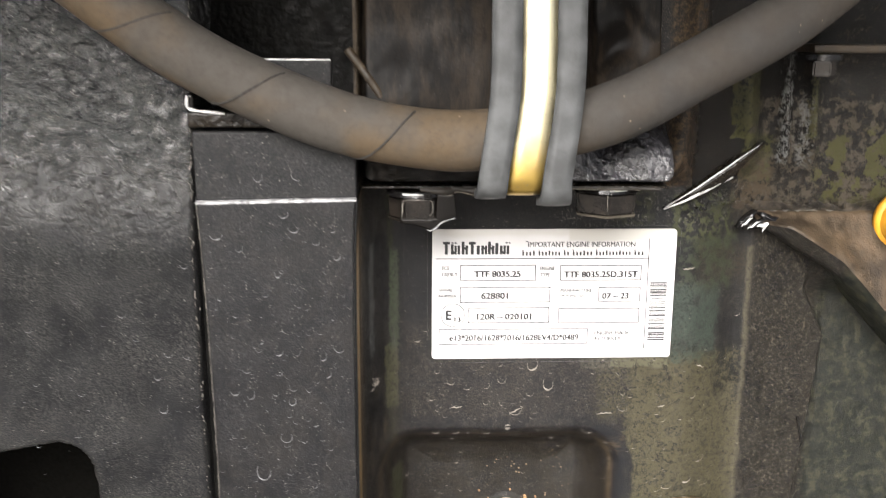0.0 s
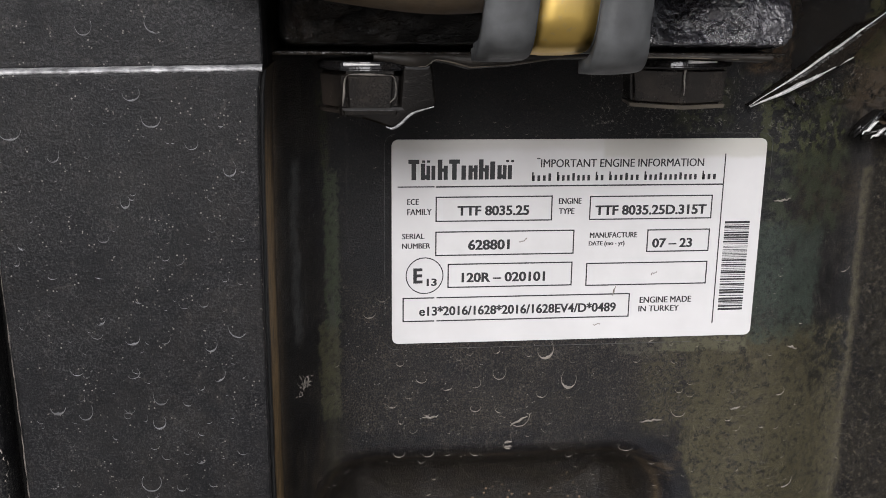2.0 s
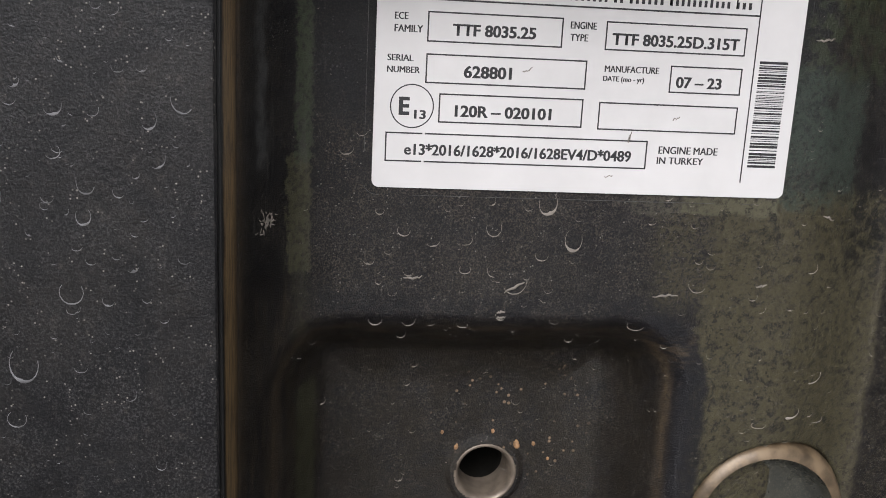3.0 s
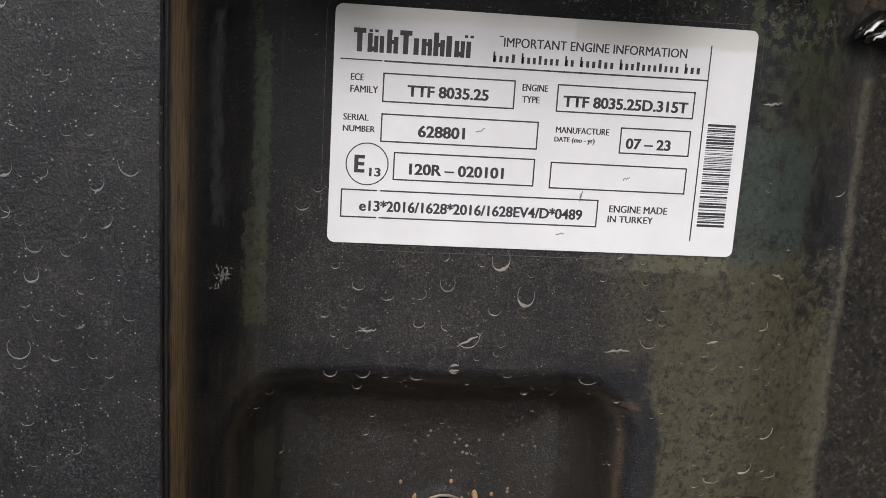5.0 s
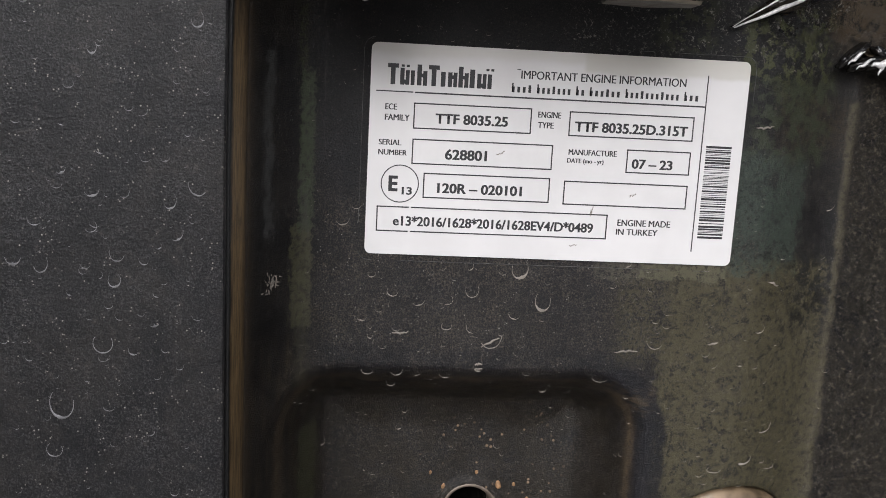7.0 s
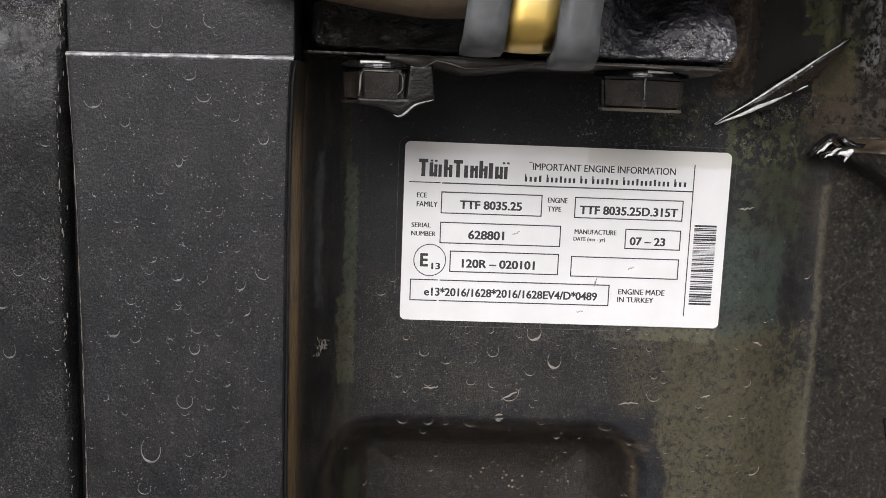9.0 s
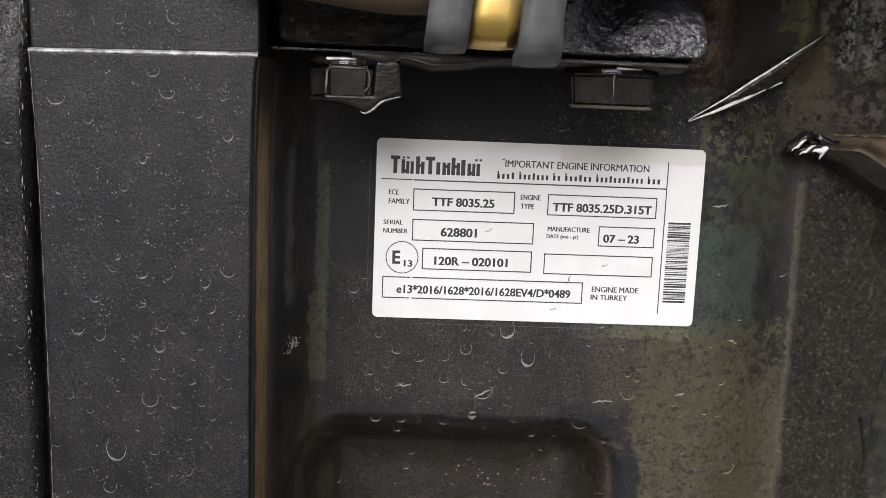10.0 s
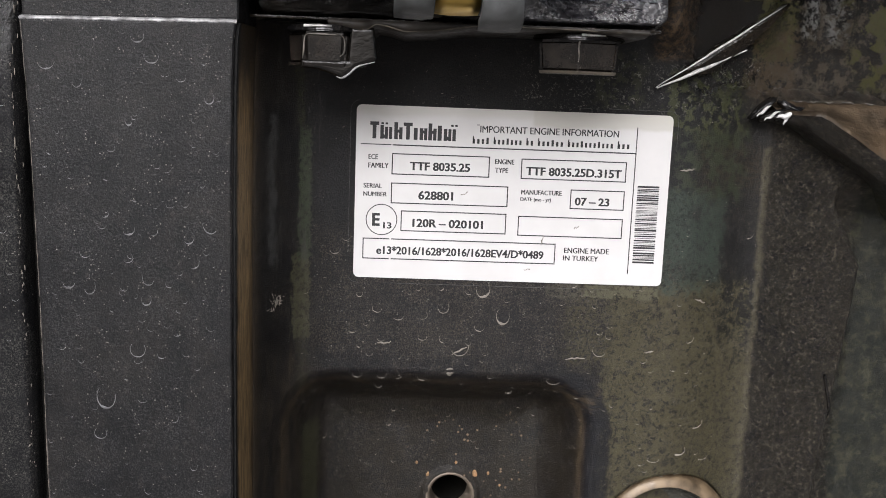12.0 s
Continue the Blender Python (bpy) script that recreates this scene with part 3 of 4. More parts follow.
plug = raw("core_plug", *lathe([(PLUG_R - 0.0040, 0.0024), (PLUG_R - 0.0046, 0.0036), (PLUG_R - 0.0062, 0.0075), (PLUG_R - 0.010, 0.0086), (0.0001, 0.0088)],
                               (PLUG[0], 0, PLUG[1]), 64), M_PLUG, engine_block, "dark pressed-in core plug")
raw("plug_rim", v, f, M_RING, plug, "bare tan metal rim")
raw("threaded_bore", *lathe([(0.0092, 0.0254), (0.0088, 0.0241), (0.0082, 0.0241), (0.0074, 0.0256), (0.0069, 0.0285), (0.0067, 0.0350)], (BORE[0], 0, BORE[1]), 40), M_BORE, engine_block, "bare steel bolt bore")
raw("bore_wall", *lathe([(0.0067, 0.0350), (0.0060, 0.0352), (0.0060, 0.0790), (0.0001, 0.0800)], (BORE[0], 0, BORE[1]), 40), M_HOLE, engine_block, "oily black thread")

M_FLAKE = plain("orange_rust_flake", (0.33, 0.19, 0.09), 0.7, 0.0, 0.6, 900)
for k, (x, z, size) in enumerate(((-0.0058, -0.1041, 0.0012), (-0.0228, -0.1048, 0.0009), (-0.0128, -0.1000, 0.0006), (-0.0010, -0.1040, 0.0006), (-0.0270, -0.1005, 0.0006), (0.0035, -0.1085, 0.0005))):
    bm = bmesh.new()
    bmesh.ops.create_icosphere(bm, subdivisions=2, radius=size)
    for v in bm.verts:
        v.co = Vector((v.co.x * 0.8, v.co.y * 0.35, v.co.z * 1.2)) * (1 + 0.5 * noise.noise(v.co * 900 + Vector((k * 7.0, 0, 0))))
        v.co += Vector((x, float(block_y(np.array(x), np.array(z))), z))
    part("rust_flake", bm, M_FLAKE, engine_block, "orange rust flake", smooth=True)

# diagonal fin, wet and glossy
a, b = Vector((0.0430, 0, 0.0362)), Vector((0.0831, 0, 0.0634))
along = (b - a).normalized()
across = Vector((along.z, 0, -along.x))
verts = []
for k in range(13):
    t = k / 12
    p = a + (b - a) * t + 0.00012 * math.sin(k * 1.9) * across
    point = min(1.0, t * 3)
    w, h = point * (0.0008 + 0.0042 * math.sin(math.pi * min(1.0, t * 0.9 + 0.12)) ** 0.8), 0.0026 * point - 0.0030 * t
    yb = float(block_y(np.array(p.x), np.array(p.z))) + 0.004
    for s, y in ((-0.2, yb), (0.0, -0.0014 - h), (0.25, -0.0018 - h), (1.0, -0.0006 - h), (1.25, yb)):
        verts.append((p.x + across.x * w * s, y, p.z + across.z * w * s))
faces = [(5 * i + j, 5 * i + j + 1, 5 * i + j + 6, 5 * i + j + 5) for i in range(12) for j in range(4)]
raw("fin", verts, faces, M_GRIME, engine_block, "wet glossy black diagonal fin", smooth=False)

# pale tubes paint the specular glare along the fin's edges
for start, stop, wide in ((a, b, 0.00032), (a + Vector((0.0004, 0, -0.0002)), Vector((0.0711, 0, 0.0488)), 0.00055)):
    pts = []
    for k in range(15):
        t = k / 14
        p = start.lerp(stop, t)
        pts.append(Vector((p.x, -0.0022 - 0.0026 * min(1.0, t * 3) + 0.0042 * t + 0.0001 * math.sin(k * 2.1), p.z + 0.00008 * math.sin(k * 1.3))))
    raw("edge_glint_wear", *tube(pts, wide, 8, lambda t: 0.35 + 0.8 * math.sin(math.pi * (0.05 + 0.9 * t)) ** 2), M_BRIGHT, engine_block, "bright worn fin edge")
shelf = block((0.094, -0.014, 0.0985), (0.165, 0.02, 0.1015), 0.0008)
part("shelf", shelf, M_BROWN, engine_block, "rusty brown casting shelf")
bm = bmesh.new()
bmesh.ops.create_cone(bm, cap_ends=True, segments=6, radius1=0.0062, radius2=0.0062, depth=0.0058)
bmesh.ops.bevel(bm, geom=bm.edges[:], offset=0.0006, segments=2, affect="EDGES")
bmesh.ops.transform(bm, matrix=pose(0.0985, -0.010, 0.0925, 0, 0, 15), verts=bm.verts[:])
bolt = part("shelf_bolt", bm, M_BOLT, engine_block, "wet black bolt head")
bm = bmesh.new()
bmesh.ops.create_cone(bm, cap_ends=True, segments=32, radius1=0.0082, radius2=0.0080, depth=0.0022)
bmesh.ops.transform(bm, matrix=pose(0.0985, -0.010, 0.0968), verts=bm.verts[:])
part("washer", bm, M_GLOSS, bolt)

pts = []
for k in range(13):
    x, z = 0.1093 + 0.0052 * k / 12, -0.057 - 0.022 * k / 12
    pts.append(Vector((x, float(block_y(np.array(x), np.array(z))) - 0.0002, z)))
raw("paint_drip", *tube(pts, 0.0011, 10, lambda t: 0.45 + 0.8 * t**3 - 0.6 * max(0, t - 0.93) * 10), M_GLOSS, engine_block, "hardened glossy paint drip")

# ---- shoulder bracket at the right ----
bracket = thing("mounting_bracket", "tan-brown grimy cast bracket with a sloping shoulder", "bracket")


def low_edge(x):
    return 0.0275 - (x - 0.0890) * 0.62 - max(0.0, x - 0.116) * 0.45


verts, low, cols = [], [], 40
for k in range(cols):
    x = 0.0835 + 0.1 * k / (cols - 1)
    ze, tip = min(low_edge(x) + 0.0048, 0.0292), max(0.0, min(1.0, (x - 0.0835) / 0.012))
    front = 0.003 - 0.013 * tip
    rows = ((0.060, 0.036), (0.0086, 0.0334), (0.0060, 0.0315), (0.0020, 0.0310 * 0.72 + ze * 0.28), (front * 0.6, 0.0310 * 0.3 + ze * 0.7),
            (front + 0.0006, ze + 0.0014), (front, ze))
    verts += [(x, y + 0.0006 * math.sin(x * 310 + y * 900), z) for y, z in rows]
    low += [(x, front, ze), (x, front + 0.0008, ze - 0.0018), (x, front + 0.0036, ze - 0.0052 * tip - 0.0008), (x, 0.034, ze - 0.0075 * tip - 0.001)]
faces = [(7 * k + j, 7 * k + j + 1, 7 * k + j + 8, 7 * k + j + 7) for k in range(cols - 1) for j in range(6)]
# dark wall material here paints the shade under the tan edge
raw("underside", low, [(4 * k + j, 4 * k + j + 1, 4 * k + j + 5, 4 * k + j + 4) for k in range(cols - 1) for j in range(3)], M_BLOCK, bracket, "dark underside, its shade painted in")
raw("shoulder", verts, faces, M_TAN, bracket, "rusty tan sloping face")
for x, z, r, turn in ((0.0795, 0.0312, 0.0024, 0.7), (0.0850, 0.0292, 0.0030, 0.25), (0.0890, 0.0310, 0.0024, -0.5)):
    bm = bmesh.new()
    bmesh.ops.create_icosphere(bm, subdivisions=4, radius=r)
    for v in bm.verts:
        crumple = 1 + 0.35 * noise.noise(v.co * 500 + Vector((x * 900, 0, 0))) + 0.2 * noise.noise(v.co * 1500)
        v.co = Matrix.Rotation(-turn, 3, "Y") @ Vector((v.co.x * 2.2, v.co.y * 1.1, v.co.z * 0.6)) * crumple + Vector((x, 0.004, z))
    part("casting_burr", bm, M_GLOSS, bracket, "wet black burr", smooth=True)
# pale streaks: bare burrs with their wet sheen painted in
for x0, z0, x1, z1, w in ((0.0765, 0.0283, 0.0808, 0.0322, 0.0005), (0.0790, 0.0272, 0.0838, 0.0305, 0.0005), (0.0830, 0.0283, 0.0892, 0.0296, 0.0010), (0.0866, 0.0290, 0.0852, 0.0262, 0.0005)):
    pts = [Vector((x0 + (x1 - x0) * k / 8, 0.0002 + 0.0003 * math.sin(k * 2.0), z0 + (z1 - z0) * k / 8 + 0.0003 * math.sin(k * 1.4))) for k in range(9)]
    raw("worn_burr", *tube(pts, w, 8, lambda t: 0.25 + 0.75 * math.sin(math.pi * t)), M_BRIGHT, bracket, "bright worn burr edge")

rng = random.Random(8)
for x, long in ((0.0905, 0.0030), (0.0950, 0.0045), (0.1010, 0.0028), (0.1060, 0.0050), (0.1140, 0.0035)):
    pts = [Vector((x + long * k / 6, 0.0078 + rng.uniform(-0.0003, 0.0003), 0.0334 + rng.uniform(-0.0003, 0.0004))) for k in range(7)]
    raw("worn_burr", *tube(pts, 0.00032, 6, lambda t: 0.3 + 0.7 * math.sin(math.pi * t)), M_EDGE, bracket, "pale chipped top edge")

cap = thing("plastic_cap", "orange-yellow plastic plug on the tan bracket", "cap")
raw("cap_body", *lathe([(0.0001, -0.012), (0.006, -0.0118), (0.0092, -0.0105), (0.0105, -0.008), (0.0108, 0.004), (0.0108, 0.022)], (0.1460, 0.004, 0.0300), 36), M_YELLOW, cap)
raw("cap_rim", *lathe([(0.0108, -0.002), (0.0125, -0.0015), (0.0128, 0.001), (0.0108, 0.0015)], (0.1460, 0.004, 0.0300), 36), M_YELLOW, cap)

# ---- smooth side cover with a bright top ledge ----
cover = thing("side_cover", "black-painted flat side cover plate with water drops", "engine cover")
X1, FRONT = -0.0796, -0.0512
LEFT = [(-0.1285, -0.175), (-0.1298, -0.067), (-0.1304, -0.026), (-0.1315, 0.017), (-0.1330, 0.0477)]
RIGHT = [(-0.0787, -0.175), (-0.0792, -0.060), (-0.0795, 0.0), (-0.0793, 0.030), (-0.0789, 0.0440), (-0.0783, 0.0488)]


def ledge_z(x):
    return 0.0477 + (x + 0.1330) * 0.020


part("lower_plate", extrude_outline(LEFT[:1] + RIGHT + LEFT[:0:-1], FRONT, 0.03, 0.0010), M_PLATE, cover)
part("upper_plate", extrude_outline([(-0.1334, 0.0477), (-0.0781, 0.0488), (-0.0783, 0.0721), (-0.1338, 0.0721)], FRONT + 0.0022, 0.03, 0.0009), M_PLATE, cover)
side = [(x + 0.0007, z - 0.0004) for x, z in RIGHT]
part("side_strip", extrude_outline([(-0.0830, -0.175)] + side + [(-0.0830, 0.0478)], FRONT + 0.0018, 0.004, 0.0003), M_STRIP, cover, "brown rust-stained edge strip")
verts, n, rng = [], 260, random.Random(14)
for k in range(n):
    x = -0.1332 + 0.0550 * k / (n - 1)
    z = ledge_z(x) + 0.00003 * math.sin(k * 0.21)
    ragged = 0.0003 * abs(noise.noise(Vector((k * 0.13, 0, 0)))) + 0.0004 * max(0.0, noise.noise(Vector((k * 0.45, 7, 0)))) ** 2
    verts += [(x, FRONT + 0.0004, z - 0.0006 - ragged), (x, FRONT - 0.00012, z - 0.0004 - ragged), (x, FRONT - 0.00016, z - 0.0001),
              (x, FRONT + 0.0003, z + 0.0004), (x, FRONT + 0.0023, z + 0.0006)]
# worn edge made pale, so the light on its chamfer is painted in
raw("ledge_edge", verts, [(5 * k + j, 5 * k + j + 1, 5 * k + j + 6, 5 * k + j + 5) for k in range(n - 1) for j in range(4)], M_LEDGE, cover, "worn ledge edge with its highlight painted in")
part("groove_strip", block((-0.1372, FRONT + 0.0050, -0.175), (-0.1270, 0.0, 0.0440), 0.0008), M_GROOVE, cover, "dark groove strip")
part("groove_strip", block((-0.1366, FRONT + 0.0160, 0.0440), (-0.1270, 0.0, 0.0725), 0.0008), M_GROOVE, cover, "dark groove strip")
pts = curve_through([(x - 0.00005, FRONT + 0.0007, z) for x, z in LEFT], 24)
raw("edge_bead", *tube([p + Vector((rng.uniform(-0.0001, 0.0001), 0, 0)) for p in pts], 0.00022, 6, lambda t: 0.9 - 0.45 * math.sin(t * 60) * math.sin(t * 23)), M_EDGE, cover, "chipped paint edge")
part("top_lip", block((-0.1353, -0.0475, 0.0732), (-0.1000, 0.01, 0.0782), 0.0007), M_GRIME, cover, "dirty lip above the plate")
part("lip_post", block((-0.1353, -0.0470, 0.0780), (-0.1332, 0.0, 0.0842), 0.0006), M_GLOSS, cover)
raw("lip_edge", *tube(curve_through([(-0.1350, -0.0478, 0.0840), (-0.1350, -0.0480, 0.0806), (-0.1338, -0.0480, 0.0794), (-0.1300, -0.0478, 0.0787), (-0.1225, -0.0478, 0.0780)], 8), 0.00055, 8,
                      lambda t: 0.6 + 0.6 * abs(math.sin(t * 9))), M_BRIGHT, cover, "bright worn lip edge")

# ---- rough cast housing at the far left ----
housing = thing("cast_housing", "rough wet black cast housing with an oval opening", "housing")


def opening(x, z):
    return rounded_box(x + 0.12 * (z + 0.06), z - 0.18 * (x + 0.19), -0.255, -0.1735, -0.110, -0.0405, 0.013)


def housing_edge(z):
    """Where the housing ends beside the cover."""
    return -0.1341 + 0.0014 * np.clip((0.03 - z) / 0.1, 0, 1)


def housing_y(x, z):
    y = -0.053 + 0.45 * np.clip(z - 0.030, 0, 0.2) ** 1.35
    y = y + 0.022 * np.clip((x - housing_edge(z) + 0.0009) / 0.0026, 0, 1) ** 2
    d = opening(x, z)
    y = y + 0.035 * ease(-d, -0.0012, 0.0035)
    lumps = ease(z, 0.0, 0.06)
    return y + 0.0003 * ripple(x, z, 170, 0.9) * (1 + lumps)


sheet("housing_wall", -0.33, -0.1315, -0.175, 0.17, 0.0010, housing_y, M_CAST, housing, "", None, lambda x, z: opening(x, z) > -0.0040)
# near-black core paints in the shade inside the opening
part("housing_core", block((-0.33, 0.035, -0.175), (-0.1346, 0.09, 0.06), 0.003), M_HOLE, housing)

# ---- upper housing with its flange, gasket and two bolts ----
upper = thing("upper_housing", "wet glossy black cast housing bolted above the label", "housing")


def upper_y(x, z):
    e = rounded_box(x, z, -0.0795, 0.0405, 0.0486, 0.30, 0.007)
    y = -0.036 + 0.046 * ease(e, -0.0045, 0.0005)
    y = y + 0.010 * ease(z, 0.075, 0.14)
    right = ease(x, 0.0, 0.012)
    bulge = np.exp(-(((x - 0.027) / 0.012) ** 2 + ((z - 0.064) / 0.010) ** 2))
    y = y + right * 0.75 * np.clip(z - 0.053, 0, 0.03) - 0.0022 * right * ripple(x, z, 210, 0.7) * ease(z, 0.05, 0.058)
    y = y - 0.006 * bulge - 0.0012 * right * ripple(x, z, 330, 0.2)
    return y + 0.0006 * ripple(x, z, 130, 1.4)


sheet("housing_face", -0.0784, -0.0128, 0.0508, 0.17, 0.0008, upper_y, M_FACE, upper, "dark streaked cast face")
sheet("wet_boss", -0.0128, 0.0425, 0.0508, 0.0784, 0.0008, upper_y, M_WET, upper, "lumpy wet black boss")
# upper boss takes the darker face material, so its shade is painted in
sheet("upper_face", -0.0128, 0.0425, 0.0782, 0.17, 0.0008, upper_y, M_FACE, upper, "dark streaked cast face")
part("flange", block((-0.0770, -0.0385, 0.0506), (0.0345, 0.02, 0.0514), 0.0003), M_GRIME, upper)
SEAL_X = (-0.0560, -0.0470, -0.0450, -0.0432, -0.0400, -0.0355, -0.0270, -0.0170, -0.0050, 0.0120, 0.0310)
SEAL_Z = (0.0498, 0.0484, 0.0486, 0.0500, 0.0495, 0.0483, 0.0489, 0.0504, 0.0507, 0.0505, 0.0500)
verts, n = [], 90
for k in range(n):
    x = -0.056 + 0.087 * k / (n - 1)
    low, o = float(np.interp(x, SEAL_X, SEAL_Z)), -0.0398 - 0.0008 * math.sin(k * 0.35) * math.sin(k * 0.11)
    verts += [(x, o, 0.0510), (x, o, low), (x, o + 0.006, low - 0.0008), (x, 0.0, low - 0.0012), (x, 0.0, 0.0510)]
faces = [(5 * k + j, 5 * k + (j + 1) % 5, 5 * k + 5 + (j + 1) % 5, 5 * k + 5 + j) for k in range(n - 1) for j in range(5)]
raw("gasket", verts, faces, M_DARKSEAL, upper, "dark brown gasket squeezed out unevenly")
pts = []
for k in range(90):
    x = -0.0468 + 0.0700 * k / 89
    pts.append(Vector((x, -0.0405 - 0.0006 * math.sin(k * 0.2), float(np.interp(x, SEAL_X, SEAL_Z)))))
raw("sealant_bead", *tube(pts, 0.00019, 8, lambda t: 0.5 + 0.5 * math.sin(t * 13) ** 2), M_GASKET, upper, "thin pale wavy bead of sealant")


def hex_bolt(x, y, z0, z1, across, turn, name="bolt"):
    bm = bmesh.new()
    bmesh.ops.create_cone(bm, cap_ends=True, segments=6, radius1=across / 2 * 0.94, radius2=across / 2, depth=z1 - z0)
    bmesh.ops.bevel(bm, geom=bm.edges[:], offset=0.0010, segments=3, affect="EDGES")
    bmesh.ops.transform(bm, matrix=pose(x, y, (z0 + z1) / 2, 0, 0, turn), verts=bm.verts[:])
    return part(name, bm, M_BOLT, upper, "painted hexagon bolt head")


def washer(x, y, z0, z1, r, bolt):
    bm = bmesh.new()
    bmesh.ops.create_cone(bm, cap_ends=True, segments=32, radius1=r, radius2=r * 0.96, depth=z1 - z0)
    bmesh.ops.bevel(bm, geom=[e for e in bm.edges if len(e.link_faces) == 2 and e.calc_face_angle(0) > 0.8], offset=0.0004, segments=2, affect="EDGES")
    bmesh.ops.transform(bm, matrix=pose(x, y, (z0 + z1) / 2), verts=bm.verts[:])
    part("washer", bm, M_GLOSS, bolt)


right_bolt = hex_bolt(0.0142, -0.0245, 0.0394, 0.0482, 0.0256, -8)
left_bolt = hex_bolt(-0.0568, -0.0306, 0.0388, 0.0474, 0.0222, 30)
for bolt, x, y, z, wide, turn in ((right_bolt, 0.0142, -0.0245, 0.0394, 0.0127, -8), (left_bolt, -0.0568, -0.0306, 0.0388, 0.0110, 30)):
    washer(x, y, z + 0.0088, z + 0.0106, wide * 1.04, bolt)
    # right bolt's rim: pale paint edge with the bevel's highlight painted in
    bm = bmesh.new()
    bmesh.ops.create_cone(bm, cap_ends=True, segments=6, radius1=wide * 0.965, radius2=wide * 0.985, depth=0.0008)
    bmesh.ops.transform(bm, matrix=pose(x, y, z, 0, 0, turn), verts=bm.verts[:])
    part("bevel_rim", bm, M_GASKET if bolt is right_bolt else M_BOLT, bolt, "pale paint rim, its bevel highlight painted in" if bolt is right_bolt else "")
    # a pale arc paints the glint on the washer's edge
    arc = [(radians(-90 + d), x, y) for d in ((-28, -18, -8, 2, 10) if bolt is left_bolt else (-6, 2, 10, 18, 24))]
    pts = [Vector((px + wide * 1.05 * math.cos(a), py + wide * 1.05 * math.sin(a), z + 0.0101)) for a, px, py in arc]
    raw("worn_washer_edge", *tube(pts, 0.00042, 6, lambda t: 1.0 - 0.6 * t), M_BRIGHT, bolt, "bright worn washer edge")
# wet gloss highlights of the left head, painted as a pale line
pts = curve_through([(-0.0626, -0.0402, 0.0402), (-0.0623, -0.0404, 0.0425), (-0.0619, -0.0404, 0.0462), (-0.0598, -0.0404, 0.0468), (-0.0545, -0.0404, 0.0467), (-0.0518, -0.0402, 0.0462), (-0.0514, -0.0400, 0.0425), (-0.0526, -0.0402, 0.0410)], 8)
raw("edge_glint_wear", *tube(pts, 0.00026, 8, lambda t: 0.35 + 0.7 * math.sin(t * 9.5) ** 2), M_EDGE, left_bolt, "bare worn corner of the bolt head")
raw("edge_glint_wear", *tube([Vector((0.0124 + 0.0001 * math.sin(k), -0.0372, 0.0422 + 0.0008 * k)) for k in range(8)], 0.00024, 6, lambda t: 0.5 + 0.6 * t), M_EDGE, right_bolt, "chipped pale corner of the bolt head")
tab = [(-0.0634, 0.0402), (-0.0632, 0.0378), (-0.0585, 0.0374), (-0.0552, 0.0364), (-0.0523, 0.0353), (-0.0502, 0.0364), (-0.0478, 0.0384), (-0.0434, 0.0399), (-0.0427, 0.0410), (-0.0436, 0.0490), (-0.0500, 0.0490), (-0.0506, 0.0404)]
part("paint_run", extrude_outline(tab, -0.0392, -0.0335, 0.0012), M_RUN, upper, "hardened glossy paint run")
pts = curve_through([(-0.0535, -0.0393, 0.0358), (-0.0521, -0.0395, 0.0354), (-0.0502, -0.0395, 0.0365), (-0.0478, -0.0395, 0.0386), (-0.0432, -0.0393, 0.0400)], 8)
raw("pale_edge", *tube(pts, 0.00026, 8, lambda t: 0.4 + 0.8 * math.sin(math.pi * t)), M_LEDGE, upper, "pale shiny edge of the paint run")

# ---- tab and rod behind the hose ----
stay = thing("metal_tab", "dark grey sheet-metal tab behind the rubber hose", "bracket")
part("plate", block((-0.1130, -0.0330, 0.060), (-0.0872, -0.0290, 0.0955), 0.0007), M_PLATE, stay)
part("tab_edge", block((-0.1126, -0.0327, 0.0950), (-0.0876, -0.0293, 0.0958), 0.0003), M_BRIGHT, stay, "bright top edge")
part("foot", block((-0.1130, -0.0290, 0.060), (-0.0872, 0.07, 0.0640), 0.0005), M_PLATE, stay)
rod = thing("control_rod", "thin rusty brown steel rod behind the hose", "rod")
raw("shaft", *tube(curve_through([(-0.0815, -0.0300, 0.0990), (-0.0760, -0.0330, 0.0920), (-0.0700, -0.0345, 0.0830), (-0.0670, -0.0300, 0.0740)]), 0.0016, 12), M_BROWN, rod)

# ---- rubber hose ----
hose = thing("rubber_hose", "dusty grey-brown cloth-wrapped rubber hose sagging in a curve", "hose")
HOSE_R = 0.0103
HOSE = curve_through([(-0.2100, -0.050, 0.1620), (-0.1850, -0.054, 0.1370), (-0.1571, -0.055, 0.1150), (-0.1328, -0.055, 0.0982), (-0.1057, -0.055, 0.0846), (-0.0797, -0.055, 0.0750), (-0.0532, -0.055, 0.0703), (-0.0341, -0.055, 0.0703), (-0.0073, -0.055, 0.0746), (0.0155, -0.055, 0.0823), (0.0398, -0.054, 0.0955), (0.0619, -0.053, 0.1077), (0.0764, -0.050, 0.1170), (0.1050, -0.045, 0.1400)], 10)
raw("hose_body", *tube(HOSE, HOSE_R, 32, lambda t: 1 + 0.012 * math.sin(t * 40)), M_HOSE, hose)


def seam(middle, slant):
    """A thin dark wrap line that runs slantwise round the hose."""
    pts = []
    n = len(HOSE)
    for k in range(25):
        a = -0.35 * math.pi + 1.2 * math.pi * k / 24
        s = min(n - 2, max(1, middle + slant * (k - 12) / 12))
        i = int(s)
        p = HOSE[i].lerp(HOSE[i + 1], s - i)
        d = (HOSE[i + 1] - HOSE[i]).normalized()
